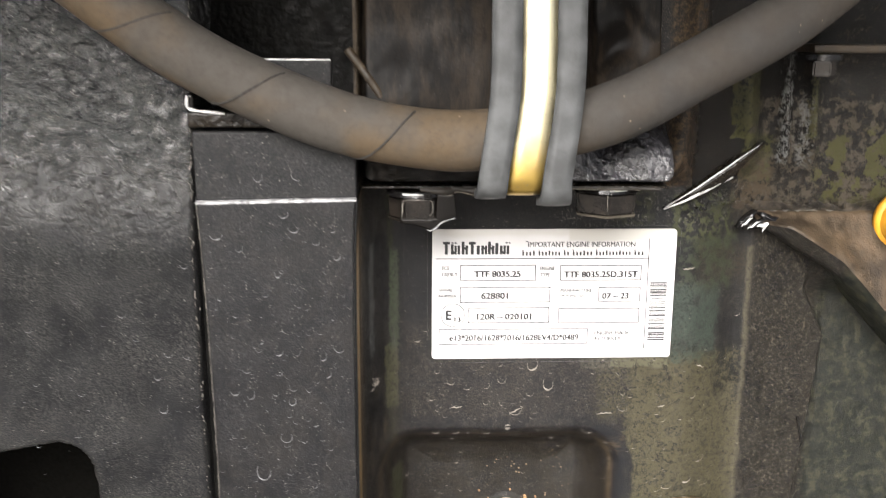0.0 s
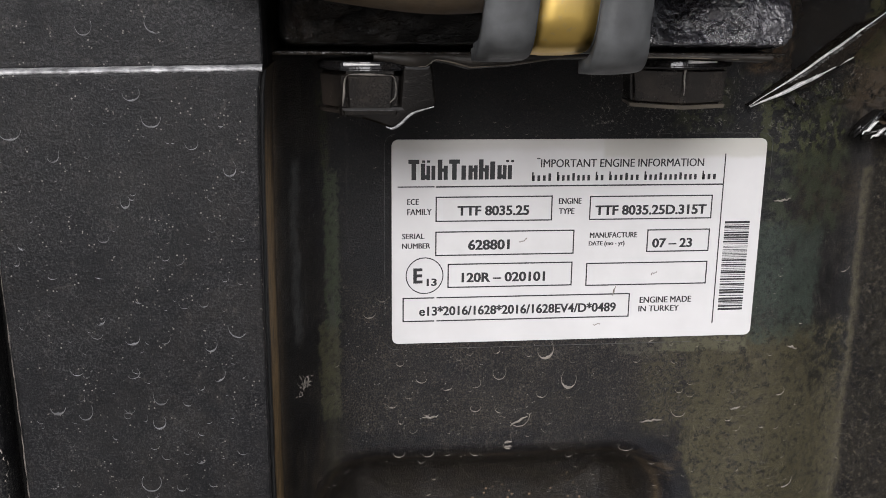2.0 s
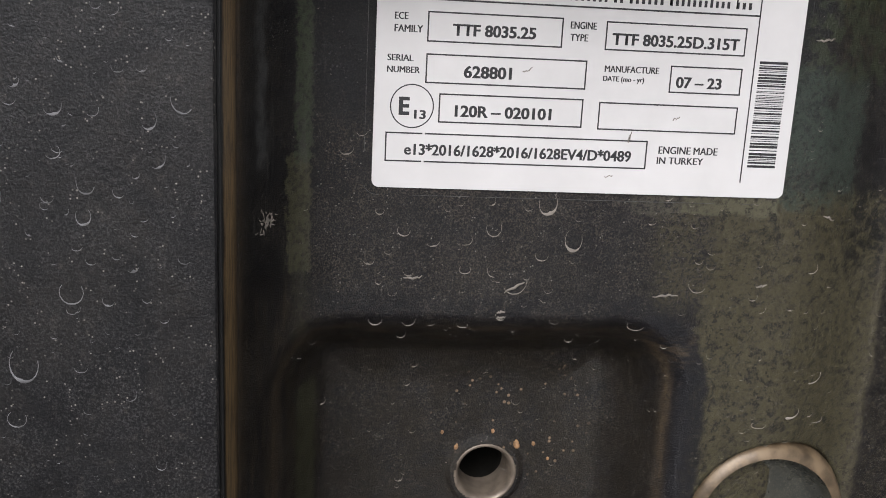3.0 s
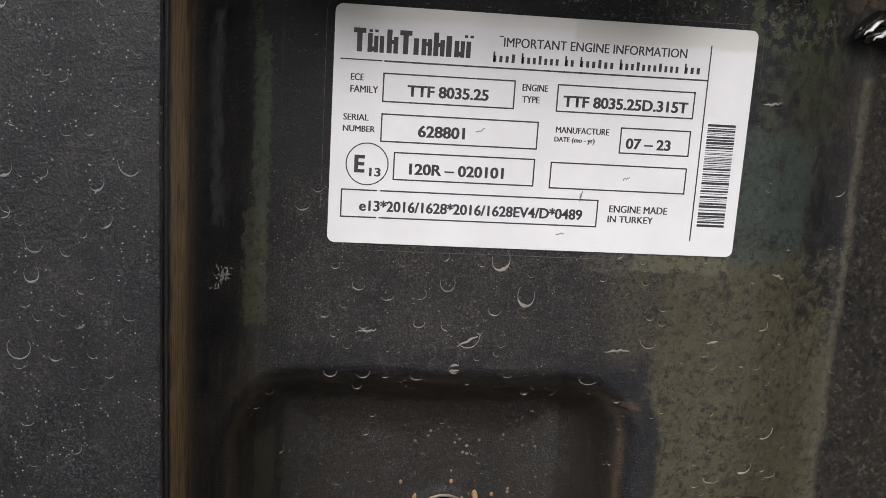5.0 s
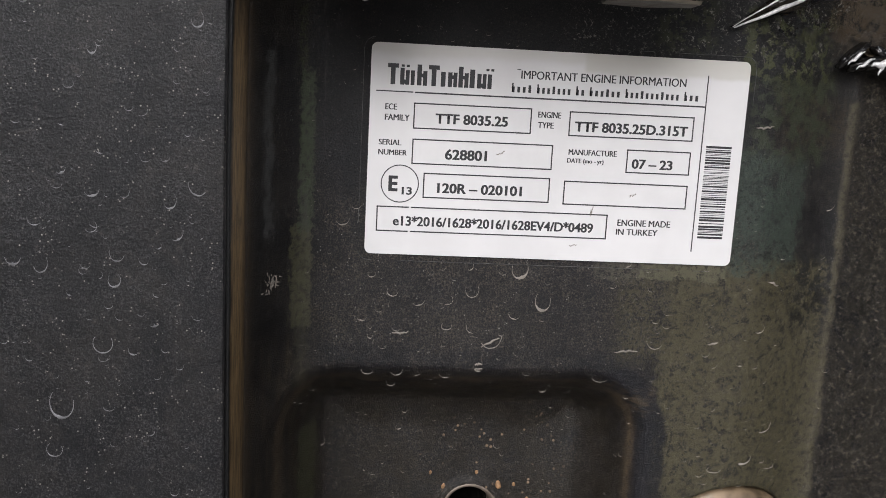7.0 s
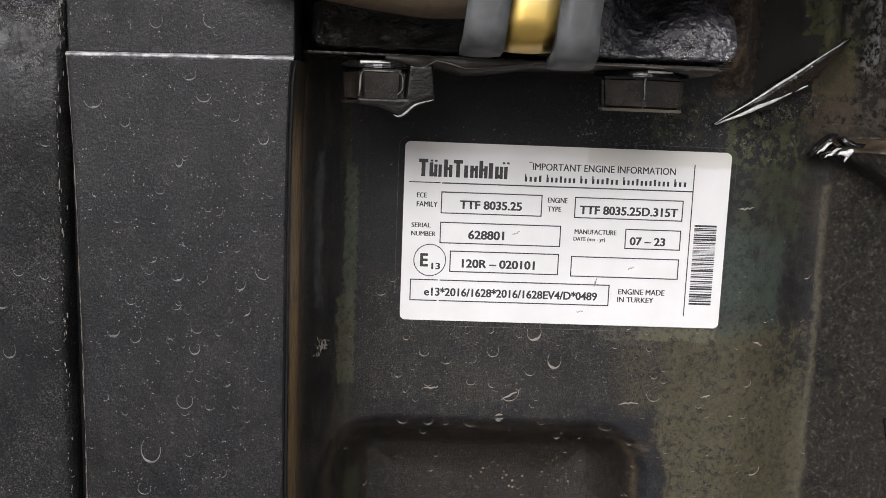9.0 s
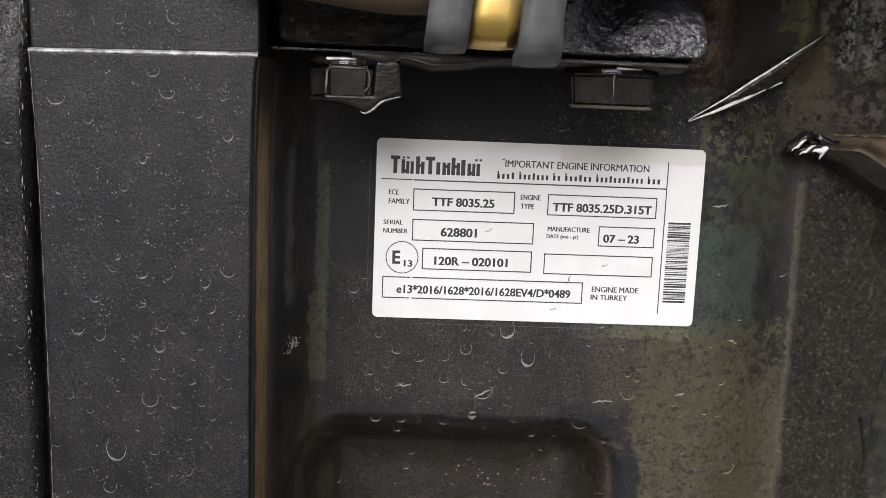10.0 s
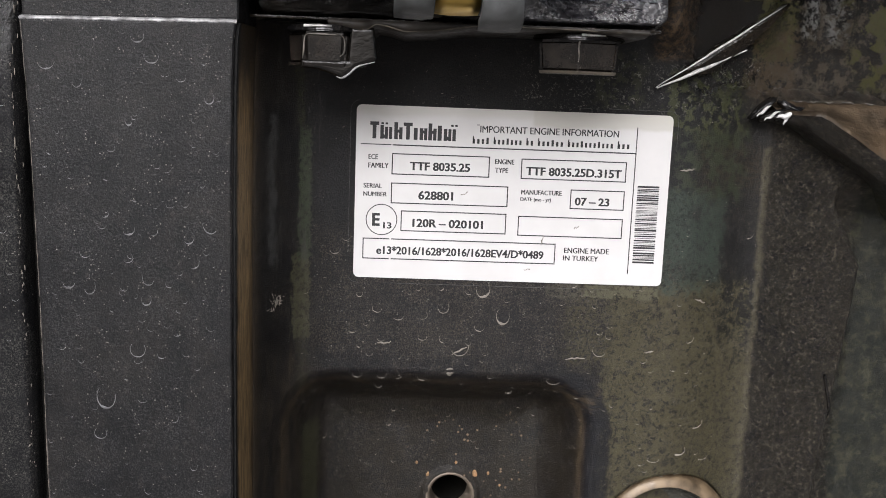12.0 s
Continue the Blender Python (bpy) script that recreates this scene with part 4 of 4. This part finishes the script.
        side = d.cross(Vector((0, 1, 0))).normalized()
        pts.append(p + (HOSE_R * 1.005) * (math.cos(a + math.pi) * side + math.sin(a + math.pi) * side.cross(d)))
    return tube(pts, 0.00035, 6)


for middle in (22, 36, 53):
    raw("wrap_seam", *seam(middle, 4.5), M_SEAM, hose, "thin dark wrap seam")

# ---- hose clamp: grey rubber liner with a yellow metal band ----
clamp = thing("hose_clamp", "rubber-lined pipe clamp with a yellow zinc band round the hose", "clamp")
STRAP = curve_through([(0, -0.058, 0.165), (0, -0.0635, 0.135), (0, -0.0668, 0.105), (0, -0.0685, 0.080), (0, -0.0690, 0.067), (0, -0.0690, 0.0590), (0, -0.0682, 0.0545), (0, -0.0650, 0.0518), (0, -0.0580, 0.0506)], 8)


def strap(x0, x1, lift, thick, name, material, flare=0.0, label="", short=0.0):
    verts, n = [], len(STRAP)
    for i, p in enumerate(STRAP):
        d = (STRAP[min(i + 1, n - 1)] - STRAP[max(i - 1, 0)]).normalized()
        out = Vector((0, d.z, -d.y))
        if out.y > 0:
            out = -out
        lean = 0.0012 - 0.0040 * (0.116 - p.z) / 0.064 + 0.0008 * math.sin(p.z * 90)
        low = ease(-p.z, -0.060, -0.050) * flare
        for x, o in ((x0, lift - thick), (x0, lift), (x0 + (x1 - x0) * 0.3, lift + 0.0003), (x0 + (x1 - x0) * 0.7, lift + 0.0003), (x1 + low, lift), (x1 + low, lift - thick)):
            verts.append(Vector((x + lean, p.y, p.z + short * float(ease(-p.z, -0.085, -0.054)))) + out * o)
    faces = [(6 * i + j, 6 * i + (j + 1) % 6, 6 * i + 6 + (j + 1) % 6, 6 * i + 6 + j) for i in range(n - 1) for j in range(6)]
    faces += [tuple(range(6)), tuple(range(6 * n - 6, 6 * n))]
    return raw(name, verts, faces, material, clamp, label)


strap(-0.0340, -0.0042, 0.0, 0.0016, "liner_back", M_LINER, short=0.0018)
strap(-0.0344, -0.0246, 0.0016, 0.0022, "liner_rim", M_LINER, 0, "grey rubber rim", 0.0018)
strap(-0.0133, -0.0040, 0.0018, 0.0024, "liner_rim", M_LINER, 0.0012, "grey rubber rim", -0.0004)
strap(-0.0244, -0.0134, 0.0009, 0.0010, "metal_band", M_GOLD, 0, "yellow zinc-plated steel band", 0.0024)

# ---- information label ----
label = thing("information_label", "white vinyl engine information label with black print", "label")
WIDE, HIGH = 0.100, 0.055


def at(u, v):
    return (u - 0.5) * WIDE, (0.5 - v) * HIGH


def rounded_outline(x0, x1, z0, z1, r, n=6):
    pts = []
    for cx, cz, a0 in ((x1 - r, z1 - r, 0), (x0 + r, z1 - r, 90), (x0 + r, z0 + r, 180), (x1 - r, z0 + r, 270)):
        pts += [(cx + r * math.cos(radians(a0 + 90 * k / n)), cz + r * math.sin(radians(a0 + 90 * k / n))) for k in range(n + 1)]
    return pts


part("vinyl_sheet", extrude_outline(rounded_outline(-0.05, 0.05, -0.0275, 0.0275, 0.0017), 0.0, 0.0014), M_VINYL, label, smooth=False)
INK_Y = -0.00006
outer, inner = rounded_outline(-0.0519, 0.0519, -0.0294, 0.0289, 0.0030), rounded_outline(-0.05178, 0.05178, -0.02928, 0.02878, 0.0029)
n = len(outer)
raw("film_edge", [(x, y, z) for y, ring in ((0.00075, outer), (0.00055, outer), (0.00055, inner), (0.00075, inner)) for x, z in ring],
    [(a * n + k, a * n + (k + 1) % n, (a + 1) * n + (k + 1) % n, (a + 1) * n + k) for a in range(3) for k in range(n)], M_FILM, label, "faint edge of the clear film")


def bars(name, rects, parent=label, tag=""):
    """Flat ink rectangles (u0, u1, v0, v1) in one printed piece."""
    verts, faces = [], []
    for u0, u1, v0, v1 in rects:
        (x0, z0), (x1, z1) = at(u0, v1), at(u1, v0)
        i = len(verts)
        verts += [(x0, INK_Y, z0), (x1, INK_Y, z0), (x1, INK_Y, z1), (x0, INK_Y, z1)]
        faces.append((i, i + 1, i + 2, i + 3))
    return raw(name, verts, faces, M_INK, parent, tag, smooth=False)


def outline_box(u0, u1, v0, v1, w=0.0034, gap=None):
    h = w * WIDE / HIGH
    rects = [(u0, u1, v0, v0 + h), (u0, u1, v1 - h, v1), (u0, u0 + w, v0, v1), (u1 - w, u1, v0, v1)]
    if gap:
        rects = [piece for r in rects for piece in (((r[0], gap - 0.003, r[2], r[3]), (gap + 0.003, r[1], r[2], r[3])) if r[0] < gap - 0.01 < r[1] else (r,))]
    return bars("printed_box", rects)


def words(body, u0, u1, v0, v1, bold=0.0, heavy=0.0):
    """Printed words stretched into their place on the label."""
    curve = bpy.data.curves.new("printed_text", "FONT")
    curve.body, curve.size, curve.offset, curve.resolution_u = body, 1.0, bold, 3
    temp = new("printed_text", curve)
    me = bpy.data.meshes.new_from_object(temp)
    bpy.data.objects.remove(temp)
    bpy.data.curves.remove(curve)
    co = np.array([v.co[:] for v in me.vertices])
    lo, hi = co.min(0), co.max(0)
    (x0, z0), (x1, z1) = at(u0, v1), at(u1, v0)
    for v, c in zip(me.vertices, co):
        v.co = (x0 + (c[0] - lo[0]) / (hi[0] - lo[0]) * (x1 - x0), INK_Y, z0 + (c[1] - lo[1]) / (hi[1] - lo[1]) * (z1 - z0))
    if heavy:
        # a second pull of the ink, a hair to the side, thickens the strokes
        bm = bmesh.new()
        bm.from_mesh(me)
        twin = bmesh.ops.duplicate(bm, geom=bm.verts[:] + bm.edges[:] + bm.faces[:])
        for v in (g for g in twin["geom"] if isinstance(g, bmesh.types.BMVert)):
            v.co += Vector((heavy * WIDE, -0.00001, 0))
        bm.to_mesh(me)
        bm.free()
    me.materials.append(M_INK)
    return under(new("printed_text", me), label)


# maker's mark and maker's line, as plain bars
mark, u = [], 0.0430
for wide, top, stems in ((0.031, 0.0935, "T"), (0.026, 0.112, "u"), (0.015, 0.122, "i"), (0.028, 0.0935, "k"), (0.031, 0.0935, "T"), (0.017, 0.122, "i"),
                         (0.026, 0.122, "n"), (0.028, 0.0935, "k"), (0.018, 0.104, "i"), (0.026, 0.122, "u"), (0.016, 0.122, "i")):
    if stems == "T":
        mark += [(u, u + wide - 0.003, top, top + 0.020), (u + 0.008, u + 0.020, top + 0.02, 0.190)]
    elif stems == "i":
        mark += [(u, u + wide - 0.005, top, 0.190)]
    else:
        mark += [(u, u + wide * 0.42, top, 0.190), (u + wide * 0.55, u + wide - 0.002, 0.122, 0.190)]
        mark += [(u + wide * 0.40, u + wide * 0.58, 0.166 if stems == "u" else 0.135, 0.186 if stems == "u" else 0.152)]
    u += wide + 0.0013
mark += [(0.078, 0.086, 0.097, 0.108), (0.091, 0.099, 0.097, 0.108), (0.297, 0.305, 0.097, 0.108), (0.310, 0.318, 0.097, 0.108)]
for piece in mark:
    bars("mark_bar", [piece])
line, u = [], 0.3665
for wide in (0.058, 0.095, 0.028, 0.087, 0.150, 0.045):
    n = max(2, round(wide / 0.0135))
    line += [(u + wide * k / n, u + wide * (k + 0.5) / n, 0.163 if k % 4 == 3 else 0.172, 0.199) for k in range(n)]
    line += [(u, u + 0.004, 0.156, 0.199)]
    u += wide + 0.0085
for piece in line:
    bars("line_bar", [piece])

words("IMPORTANT ENGINE INFORMATION", 0.3890, 0.8285, 0.0955, 0.1345, heavy=0.0010)
bars("printed_tick", [(0.378, 0.3875, 0.090, 0.0945)])
bars("header_rule", [(0.0150, 0.1110, 0.2195, 0.2250), (0.1150, 0.8885, 0.2195, 0.2265)])
bars("margin_rule", [(0.8858, 0.8890, 0.0736, 0.9339)])
outline_box(0.1140, 0.4240, 0.2700, 0.3925, gap=0.1165)
outline_box(0.5240, 0.8610, 0.2745, 0.3930)
outline_box(0.1140, 0.4865, 0.4390, 0.5600, gap=0.1165)
outline_box(0.6860, 0.8605, 0.4435, 0.5580)
outline_box(0.1475, 0.4850, 0.5990, 0.7205)
outline_box(0.5225, 0.8605, 0.6075, 0.7250)
outline_box(0.0280, 0.6485, 0.7655, 0.8890, gap=0.116)
words("ECE", 0.0400, 0.0692, 0.2795, 0.3080, heavy=0.0013)
words("FAMILY", 0.0400, 0.1030, 0.3286, 0.3575, heavy=0.0013)
words("TTF 8035.25", 0.1715, 0.3610, 0.3155, 0.3640, 0.022, 0.0014)
words("ENGINE", 0.4405, 0.5005, 0.2830, 0.3120, heavy=0.0013)
words("TYPE", 0.4415, 0.4825, 0.3330, 0.3615, heavy=0.0013)
words("TTF 8035.25D.315T", 0.5400, 0.8445, 0.3210, 0.3700, 0.022, 0.0014)
words("SERIAL", 0.0265, 0.0845, 0.4475, 0.4740, heavy=0.0013)
words("NUMBER", 0.0265, 0.1000, 0.4955, 0.5215, heavy=0.0013)
words("628801", 0.2010, 0.3110, 0.4815, 0.5325, 0.022, 0.0014)
words("MANUFACTURE", 0.5285, 0.6577, 0.4550, 0.4825, heavy=0.0013)
words("DATE (mo - yr)", 0.5265, 0.6238, 0.4985, 0.5270, heavy=0.0013)
words("07 \u2013 23", 0.7015, 0.8118, 0.4890, 0.5365, 0.022, 0.0014)
words("E", 0.0565, 0.0795, 0.6190, 0.6945, 0.030, 0.0016)
words("13", 0.0920, 0.1180, 0.6710, 0.7085, 0.020, 0.0012)
words("120R \u2013 020101", 0.1852, 0.4100, 0.6450, 0.6940, 0.022, 0.0014)
words("e13*2016/1628*2016/1628EV4/D*0489", 0.0722, 0.6100, 0.8100, 0.8600, 0.018, 0.0012)
words("ENGINE MADE", 0.6765, 0.8212, 0.7868, 0.8190, heavy=0.0013)
words("IN TURKEY", 0.6745, 0.7880, 0.8335, 0.8635, heavy=0.0013)
ring, (cx, cz) = [], at(0.0865, 0.6565)
for k in range(48):
    a = 2 * math.pi * k / 48
    ring += [(cx + r * math.cos(a), INK_Y, cz + r * math.sin(a)) for r in (0.00475, 0.00503)]
raw("printed_ring", ring, [(2 * k, 2 * k + 1, (2 * k + 3) % 96, (2 * k + 2) % 96) for k in range(48)], M_INK, label, smooth=False)
rng = random.Random(5)
v = 0.4085
while v < 0.862:
    h = rng.choice((0.0030, 0.0030, 0.0045, 0.0085, 0.011))
    bars("barcode_bar", [(0.9005, 0.9705, v, min(v + h, 0.866))])
    v += h + rng.choice((0.0030, 0.0040, 0.0060, 0.0085))
# scuffs on the vinyl
rng = random.Random(3)
for u, v, w, h in ((0.348, 0.492, 0.022, 0.014), (0.712, 0.665, 0.016, 0.014), (0.604, 0.745, 0.006, 0.05), (0.56, 0.925, 0.02, 0.008)):
    pts = []
    for k in range(7):
        x, z = at(u + w * (k / 6 - 0.5), v + h * (rng.random() - 0.5) - h * (k / 6 - 0.5))
        pts.append(Vector((x, -0.00003, z)))
    raw("scuff", *tube(pts, 0.00011, 5), M_PALE, label, "pale brown scuff")

# ---- water drops and their painted crescents ----
drop_verts, drop_faces, pale_verts, pale_faces, grey_verts, grey_faces = [], [], [], [], [], []
rng_rim = random.Random(5)


def drop(x, z, y, r, tall=1.15, full=0.35, rim=1.0):
    """A clinging drop, fuller below, and the pale crescent that paints refracted sky along its lower rim."""
    if r >= 0.0031:
        around, rings, base = 14, 4, len(drop_verts)
        for i in range(rings):
            s = math.cos(i / rings * math.pi / 2)
            h = math.sin(i / rings * math.pi / 2) * full * r
            for k in range(around):
                a = 2 * math.pi * k / around
                narrow = 1 - 0.22 * max(0.0, math.sin(a))
                drop_verts.append((x + r * s * math.cos(a) * narrow, y - h, z + r * tall * (s * math.sin(a) - 0.22 * (1 - s))))
        drop_verts.append((x, y - full * r, z - 0.22 * r * tall))
        for i in range(rings - 1):
            for k in range(around):
                j = (k + 1) % around
                drop_faces.append((base + i * around + k, base + i * around + j, base + (i + 1) * around + j, base + (i + 1) * around + k))
        top = base + rings * around
        drop_faces.extend((base + (rings - 1) * around + k, base + (rings - 1) * around + (k + 1) % around, top) for k in range(around))
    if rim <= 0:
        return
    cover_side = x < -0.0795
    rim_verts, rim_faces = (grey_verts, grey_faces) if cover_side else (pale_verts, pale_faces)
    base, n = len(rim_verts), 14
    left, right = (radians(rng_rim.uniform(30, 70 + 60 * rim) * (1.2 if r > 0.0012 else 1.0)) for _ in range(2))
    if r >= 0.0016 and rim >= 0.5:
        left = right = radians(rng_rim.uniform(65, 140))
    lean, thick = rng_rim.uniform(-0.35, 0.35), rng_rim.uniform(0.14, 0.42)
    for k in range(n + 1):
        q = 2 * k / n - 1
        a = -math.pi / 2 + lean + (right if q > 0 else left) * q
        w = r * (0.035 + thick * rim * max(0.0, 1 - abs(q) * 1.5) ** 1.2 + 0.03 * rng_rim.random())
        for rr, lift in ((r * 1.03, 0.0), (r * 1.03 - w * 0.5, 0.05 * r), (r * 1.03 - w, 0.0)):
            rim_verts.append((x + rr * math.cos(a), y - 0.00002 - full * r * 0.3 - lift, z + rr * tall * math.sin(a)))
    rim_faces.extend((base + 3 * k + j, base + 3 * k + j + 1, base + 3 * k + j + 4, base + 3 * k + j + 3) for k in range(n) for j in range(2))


def on_block(x, z):
    return float(block_y(np.array(x), np.array(z)))


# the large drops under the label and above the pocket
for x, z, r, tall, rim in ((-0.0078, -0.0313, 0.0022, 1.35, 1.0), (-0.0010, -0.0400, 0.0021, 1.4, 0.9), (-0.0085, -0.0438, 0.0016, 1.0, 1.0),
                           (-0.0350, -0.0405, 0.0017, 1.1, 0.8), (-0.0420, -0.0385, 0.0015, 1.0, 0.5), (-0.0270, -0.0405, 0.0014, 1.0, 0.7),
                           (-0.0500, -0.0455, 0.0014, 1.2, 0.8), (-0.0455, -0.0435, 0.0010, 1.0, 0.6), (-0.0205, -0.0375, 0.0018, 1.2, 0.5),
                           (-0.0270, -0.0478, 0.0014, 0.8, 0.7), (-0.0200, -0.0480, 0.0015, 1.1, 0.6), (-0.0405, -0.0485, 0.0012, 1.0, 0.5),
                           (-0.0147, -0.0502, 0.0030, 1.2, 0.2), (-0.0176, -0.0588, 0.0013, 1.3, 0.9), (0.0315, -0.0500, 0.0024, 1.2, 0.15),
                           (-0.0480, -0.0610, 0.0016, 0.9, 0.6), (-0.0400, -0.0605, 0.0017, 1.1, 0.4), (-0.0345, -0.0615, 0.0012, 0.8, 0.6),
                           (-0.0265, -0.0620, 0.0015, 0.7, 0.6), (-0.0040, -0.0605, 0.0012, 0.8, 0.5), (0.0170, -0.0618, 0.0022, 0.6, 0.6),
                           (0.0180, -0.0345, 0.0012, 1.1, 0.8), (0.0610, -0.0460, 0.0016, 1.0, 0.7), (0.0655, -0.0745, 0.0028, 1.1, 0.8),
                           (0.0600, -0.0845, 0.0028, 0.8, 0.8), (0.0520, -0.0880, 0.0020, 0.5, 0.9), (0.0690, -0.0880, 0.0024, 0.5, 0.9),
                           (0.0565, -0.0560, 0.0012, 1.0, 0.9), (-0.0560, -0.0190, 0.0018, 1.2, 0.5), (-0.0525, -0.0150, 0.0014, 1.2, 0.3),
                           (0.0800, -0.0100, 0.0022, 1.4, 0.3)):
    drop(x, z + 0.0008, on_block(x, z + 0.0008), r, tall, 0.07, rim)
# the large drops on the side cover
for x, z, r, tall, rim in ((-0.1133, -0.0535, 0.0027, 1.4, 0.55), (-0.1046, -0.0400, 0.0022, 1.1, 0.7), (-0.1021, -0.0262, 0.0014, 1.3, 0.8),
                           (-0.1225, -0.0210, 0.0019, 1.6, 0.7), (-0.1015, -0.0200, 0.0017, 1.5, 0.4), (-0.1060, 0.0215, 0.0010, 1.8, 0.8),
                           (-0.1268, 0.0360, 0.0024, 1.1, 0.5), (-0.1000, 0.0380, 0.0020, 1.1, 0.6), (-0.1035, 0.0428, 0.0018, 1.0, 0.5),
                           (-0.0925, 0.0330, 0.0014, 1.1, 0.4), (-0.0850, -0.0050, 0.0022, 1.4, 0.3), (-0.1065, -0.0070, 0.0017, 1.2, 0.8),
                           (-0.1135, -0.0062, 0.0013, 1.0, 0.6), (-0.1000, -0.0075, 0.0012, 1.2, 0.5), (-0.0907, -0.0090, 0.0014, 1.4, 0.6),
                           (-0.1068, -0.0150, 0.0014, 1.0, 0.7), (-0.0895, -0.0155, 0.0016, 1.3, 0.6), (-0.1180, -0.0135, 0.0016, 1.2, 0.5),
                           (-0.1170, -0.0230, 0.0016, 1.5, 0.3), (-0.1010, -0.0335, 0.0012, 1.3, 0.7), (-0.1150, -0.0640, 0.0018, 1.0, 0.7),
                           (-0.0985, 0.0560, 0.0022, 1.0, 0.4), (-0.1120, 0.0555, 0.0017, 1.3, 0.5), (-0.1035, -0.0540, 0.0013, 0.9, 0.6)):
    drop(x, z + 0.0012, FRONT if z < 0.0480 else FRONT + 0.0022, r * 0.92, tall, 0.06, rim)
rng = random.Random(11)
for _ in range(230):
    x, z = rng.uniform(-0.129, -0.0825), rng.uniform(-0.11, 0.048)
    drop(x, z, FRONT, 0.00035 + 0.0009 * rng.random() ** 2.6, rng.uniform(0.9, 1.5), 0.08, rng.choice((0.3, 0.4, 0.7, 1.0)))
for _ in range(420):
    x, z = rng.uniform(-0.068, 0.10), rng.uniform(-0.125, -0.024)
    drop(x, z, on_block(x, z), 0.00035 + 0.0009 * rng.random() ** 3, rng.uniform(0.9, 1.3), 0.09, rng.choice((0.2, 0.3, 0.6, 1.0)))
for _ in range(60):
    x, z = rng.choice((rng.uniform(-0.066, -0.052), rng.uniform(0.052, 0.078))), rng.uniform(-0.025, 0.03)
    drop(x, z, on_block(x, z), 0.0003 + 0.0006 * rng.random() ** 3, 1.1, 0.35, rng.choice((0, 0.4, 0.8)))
# tiny wet glints above the label, painted as pale crescents
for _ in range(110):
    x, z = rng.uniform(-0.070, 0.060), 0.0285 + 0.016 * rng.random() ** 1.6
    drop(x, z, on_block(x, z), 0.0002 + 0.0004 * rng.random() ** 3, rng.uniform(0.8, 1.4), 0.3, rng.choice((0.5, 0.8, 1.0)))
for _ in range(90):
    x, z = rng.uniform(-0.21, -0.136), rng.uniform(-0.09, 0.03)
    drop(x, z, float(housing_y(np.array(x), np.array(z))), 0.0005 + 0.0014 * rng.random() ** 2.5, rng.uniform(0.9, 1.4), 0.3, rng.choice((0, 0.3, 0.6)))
ob = new("water_drops", mesh_of("water_drops", drop_verts, drop_faces, M_WATER))
ob.location.z = BASE
tagged(ob, "clear water drops clinging to the black paint", "water drops", kind="stuff")
for verts, faces, material, words_on in ((pale_verts, pale_faces, M_PALE, "pale drop crescents on the block, residue plus painted sky refraction"),
                                         (grey_verts, grey_faces, M_GREYRIM, "grey drop crescents on the cover, residue plus painted sky refraction")):
    ob = new("drop_crescents", mesh_of("drop_crescents", verts, faces, material))
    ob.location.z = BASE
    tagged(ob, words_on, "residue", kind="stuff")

# ---- dried squiggles, crust and chipped edges ----
mark_verts, mark_faces = [], []


def mark(points, wide, taper=True):
    v, f = tube(points, wide, 5, (lambda t: 0.3 + 0.7 * math.sin(math.pi * t)) if taper else None)
    base = len(mark_verts)
    mark_verts.extend(v)
    mark_faces.extend(tuple(base + i for i in face) for face in f)


rng = random.Random(21)
for x, z, long, turn in ((-0.0147, -0.0512, 0.0055, 28), (0.0235, -0.0528, 0.0065, 4), (-0.0395, -0.0493, 0.0045, 8), (-0.0176, -0.0575, 0.0022, 5), (-0.0176, -0.0590, 0.0022, -4),
                         (0.0560, 0.0105, 0.0050, 6), (0.0640, -0.0325, 0.0040, -20), (0.0480, -0.0500, 0.0030, 15)):
    pts = []
    for k in range(9):
        u = long * (k / 8 - 0.5)
        px, pz = x + u * math.cos(radians(turn)), z + u * math.sin(radians(turn)) + rng.uniform(-0.0003, 0.0003)
        pts.append(Vector((px, on_block(px, pz) - 0.0001, pz)))
    mark(pts, 0.00032)
for _ in range(38):
    x, z = -0.0733 + rng.gauss(0, 0.0011), -0.0340 + rng.gauss(0, 0.0012)
    y, a, n = on_block(x, z), rng.uniform(0, 6.3), rng.uniform(0.0003, 0.0010)
    mark([Vector((x - n * math.cos(a), y, z - n * math.sin(a))), Vector((x, y - 0.0003, z)), Vector((x + n * math.cos(a), y, z + n * math.sin(a)))], rng.uniform(0.0001, 0.00028))
for _ in range(120):
    z = rng.uniform(-0.11, 0.125)
    x = float(housing_edge(z)) - 0.0006 + rng.gauss(0, 0.00025)
    n = rng.uniform(0.0002, 0.0011) * (0.5 if z < 0 else 1.0)
    y = float(housing_y(np.array(x), np.array(z)))
    mark([Vector((x, y - 0.0001, z - n)), Vector((x + rng.uniform(-0.0002, 0.0002), y - 0.0002, z)), Vector((x, y - 0.0001, z + n))], rng.uniform(0.00007, 0.00020))
for _ in range(16):
    z, n = rng.uniform(-0.10, 0.045), rng.uniform(0.0003, 0.0012)
    mark([Vector((X1 - 0.0004, FRONT + 0.0003, z - n)), Vector((X1 - 0.0002, FRONT + 0.0003, z)), Vector((X1 - 0.0004, FRONT + 0.0003, z + n))], rng.uniform(0.00006, 0.00016))
ob = new("dried_marks", mesh_of("dried_marks", mark_verts, mark_faces, M_PALE))
ob.location.z = BASE
tagged(ob, "pale dried squiggles, crust and chipped paint specks", "residue", kind="stuff")
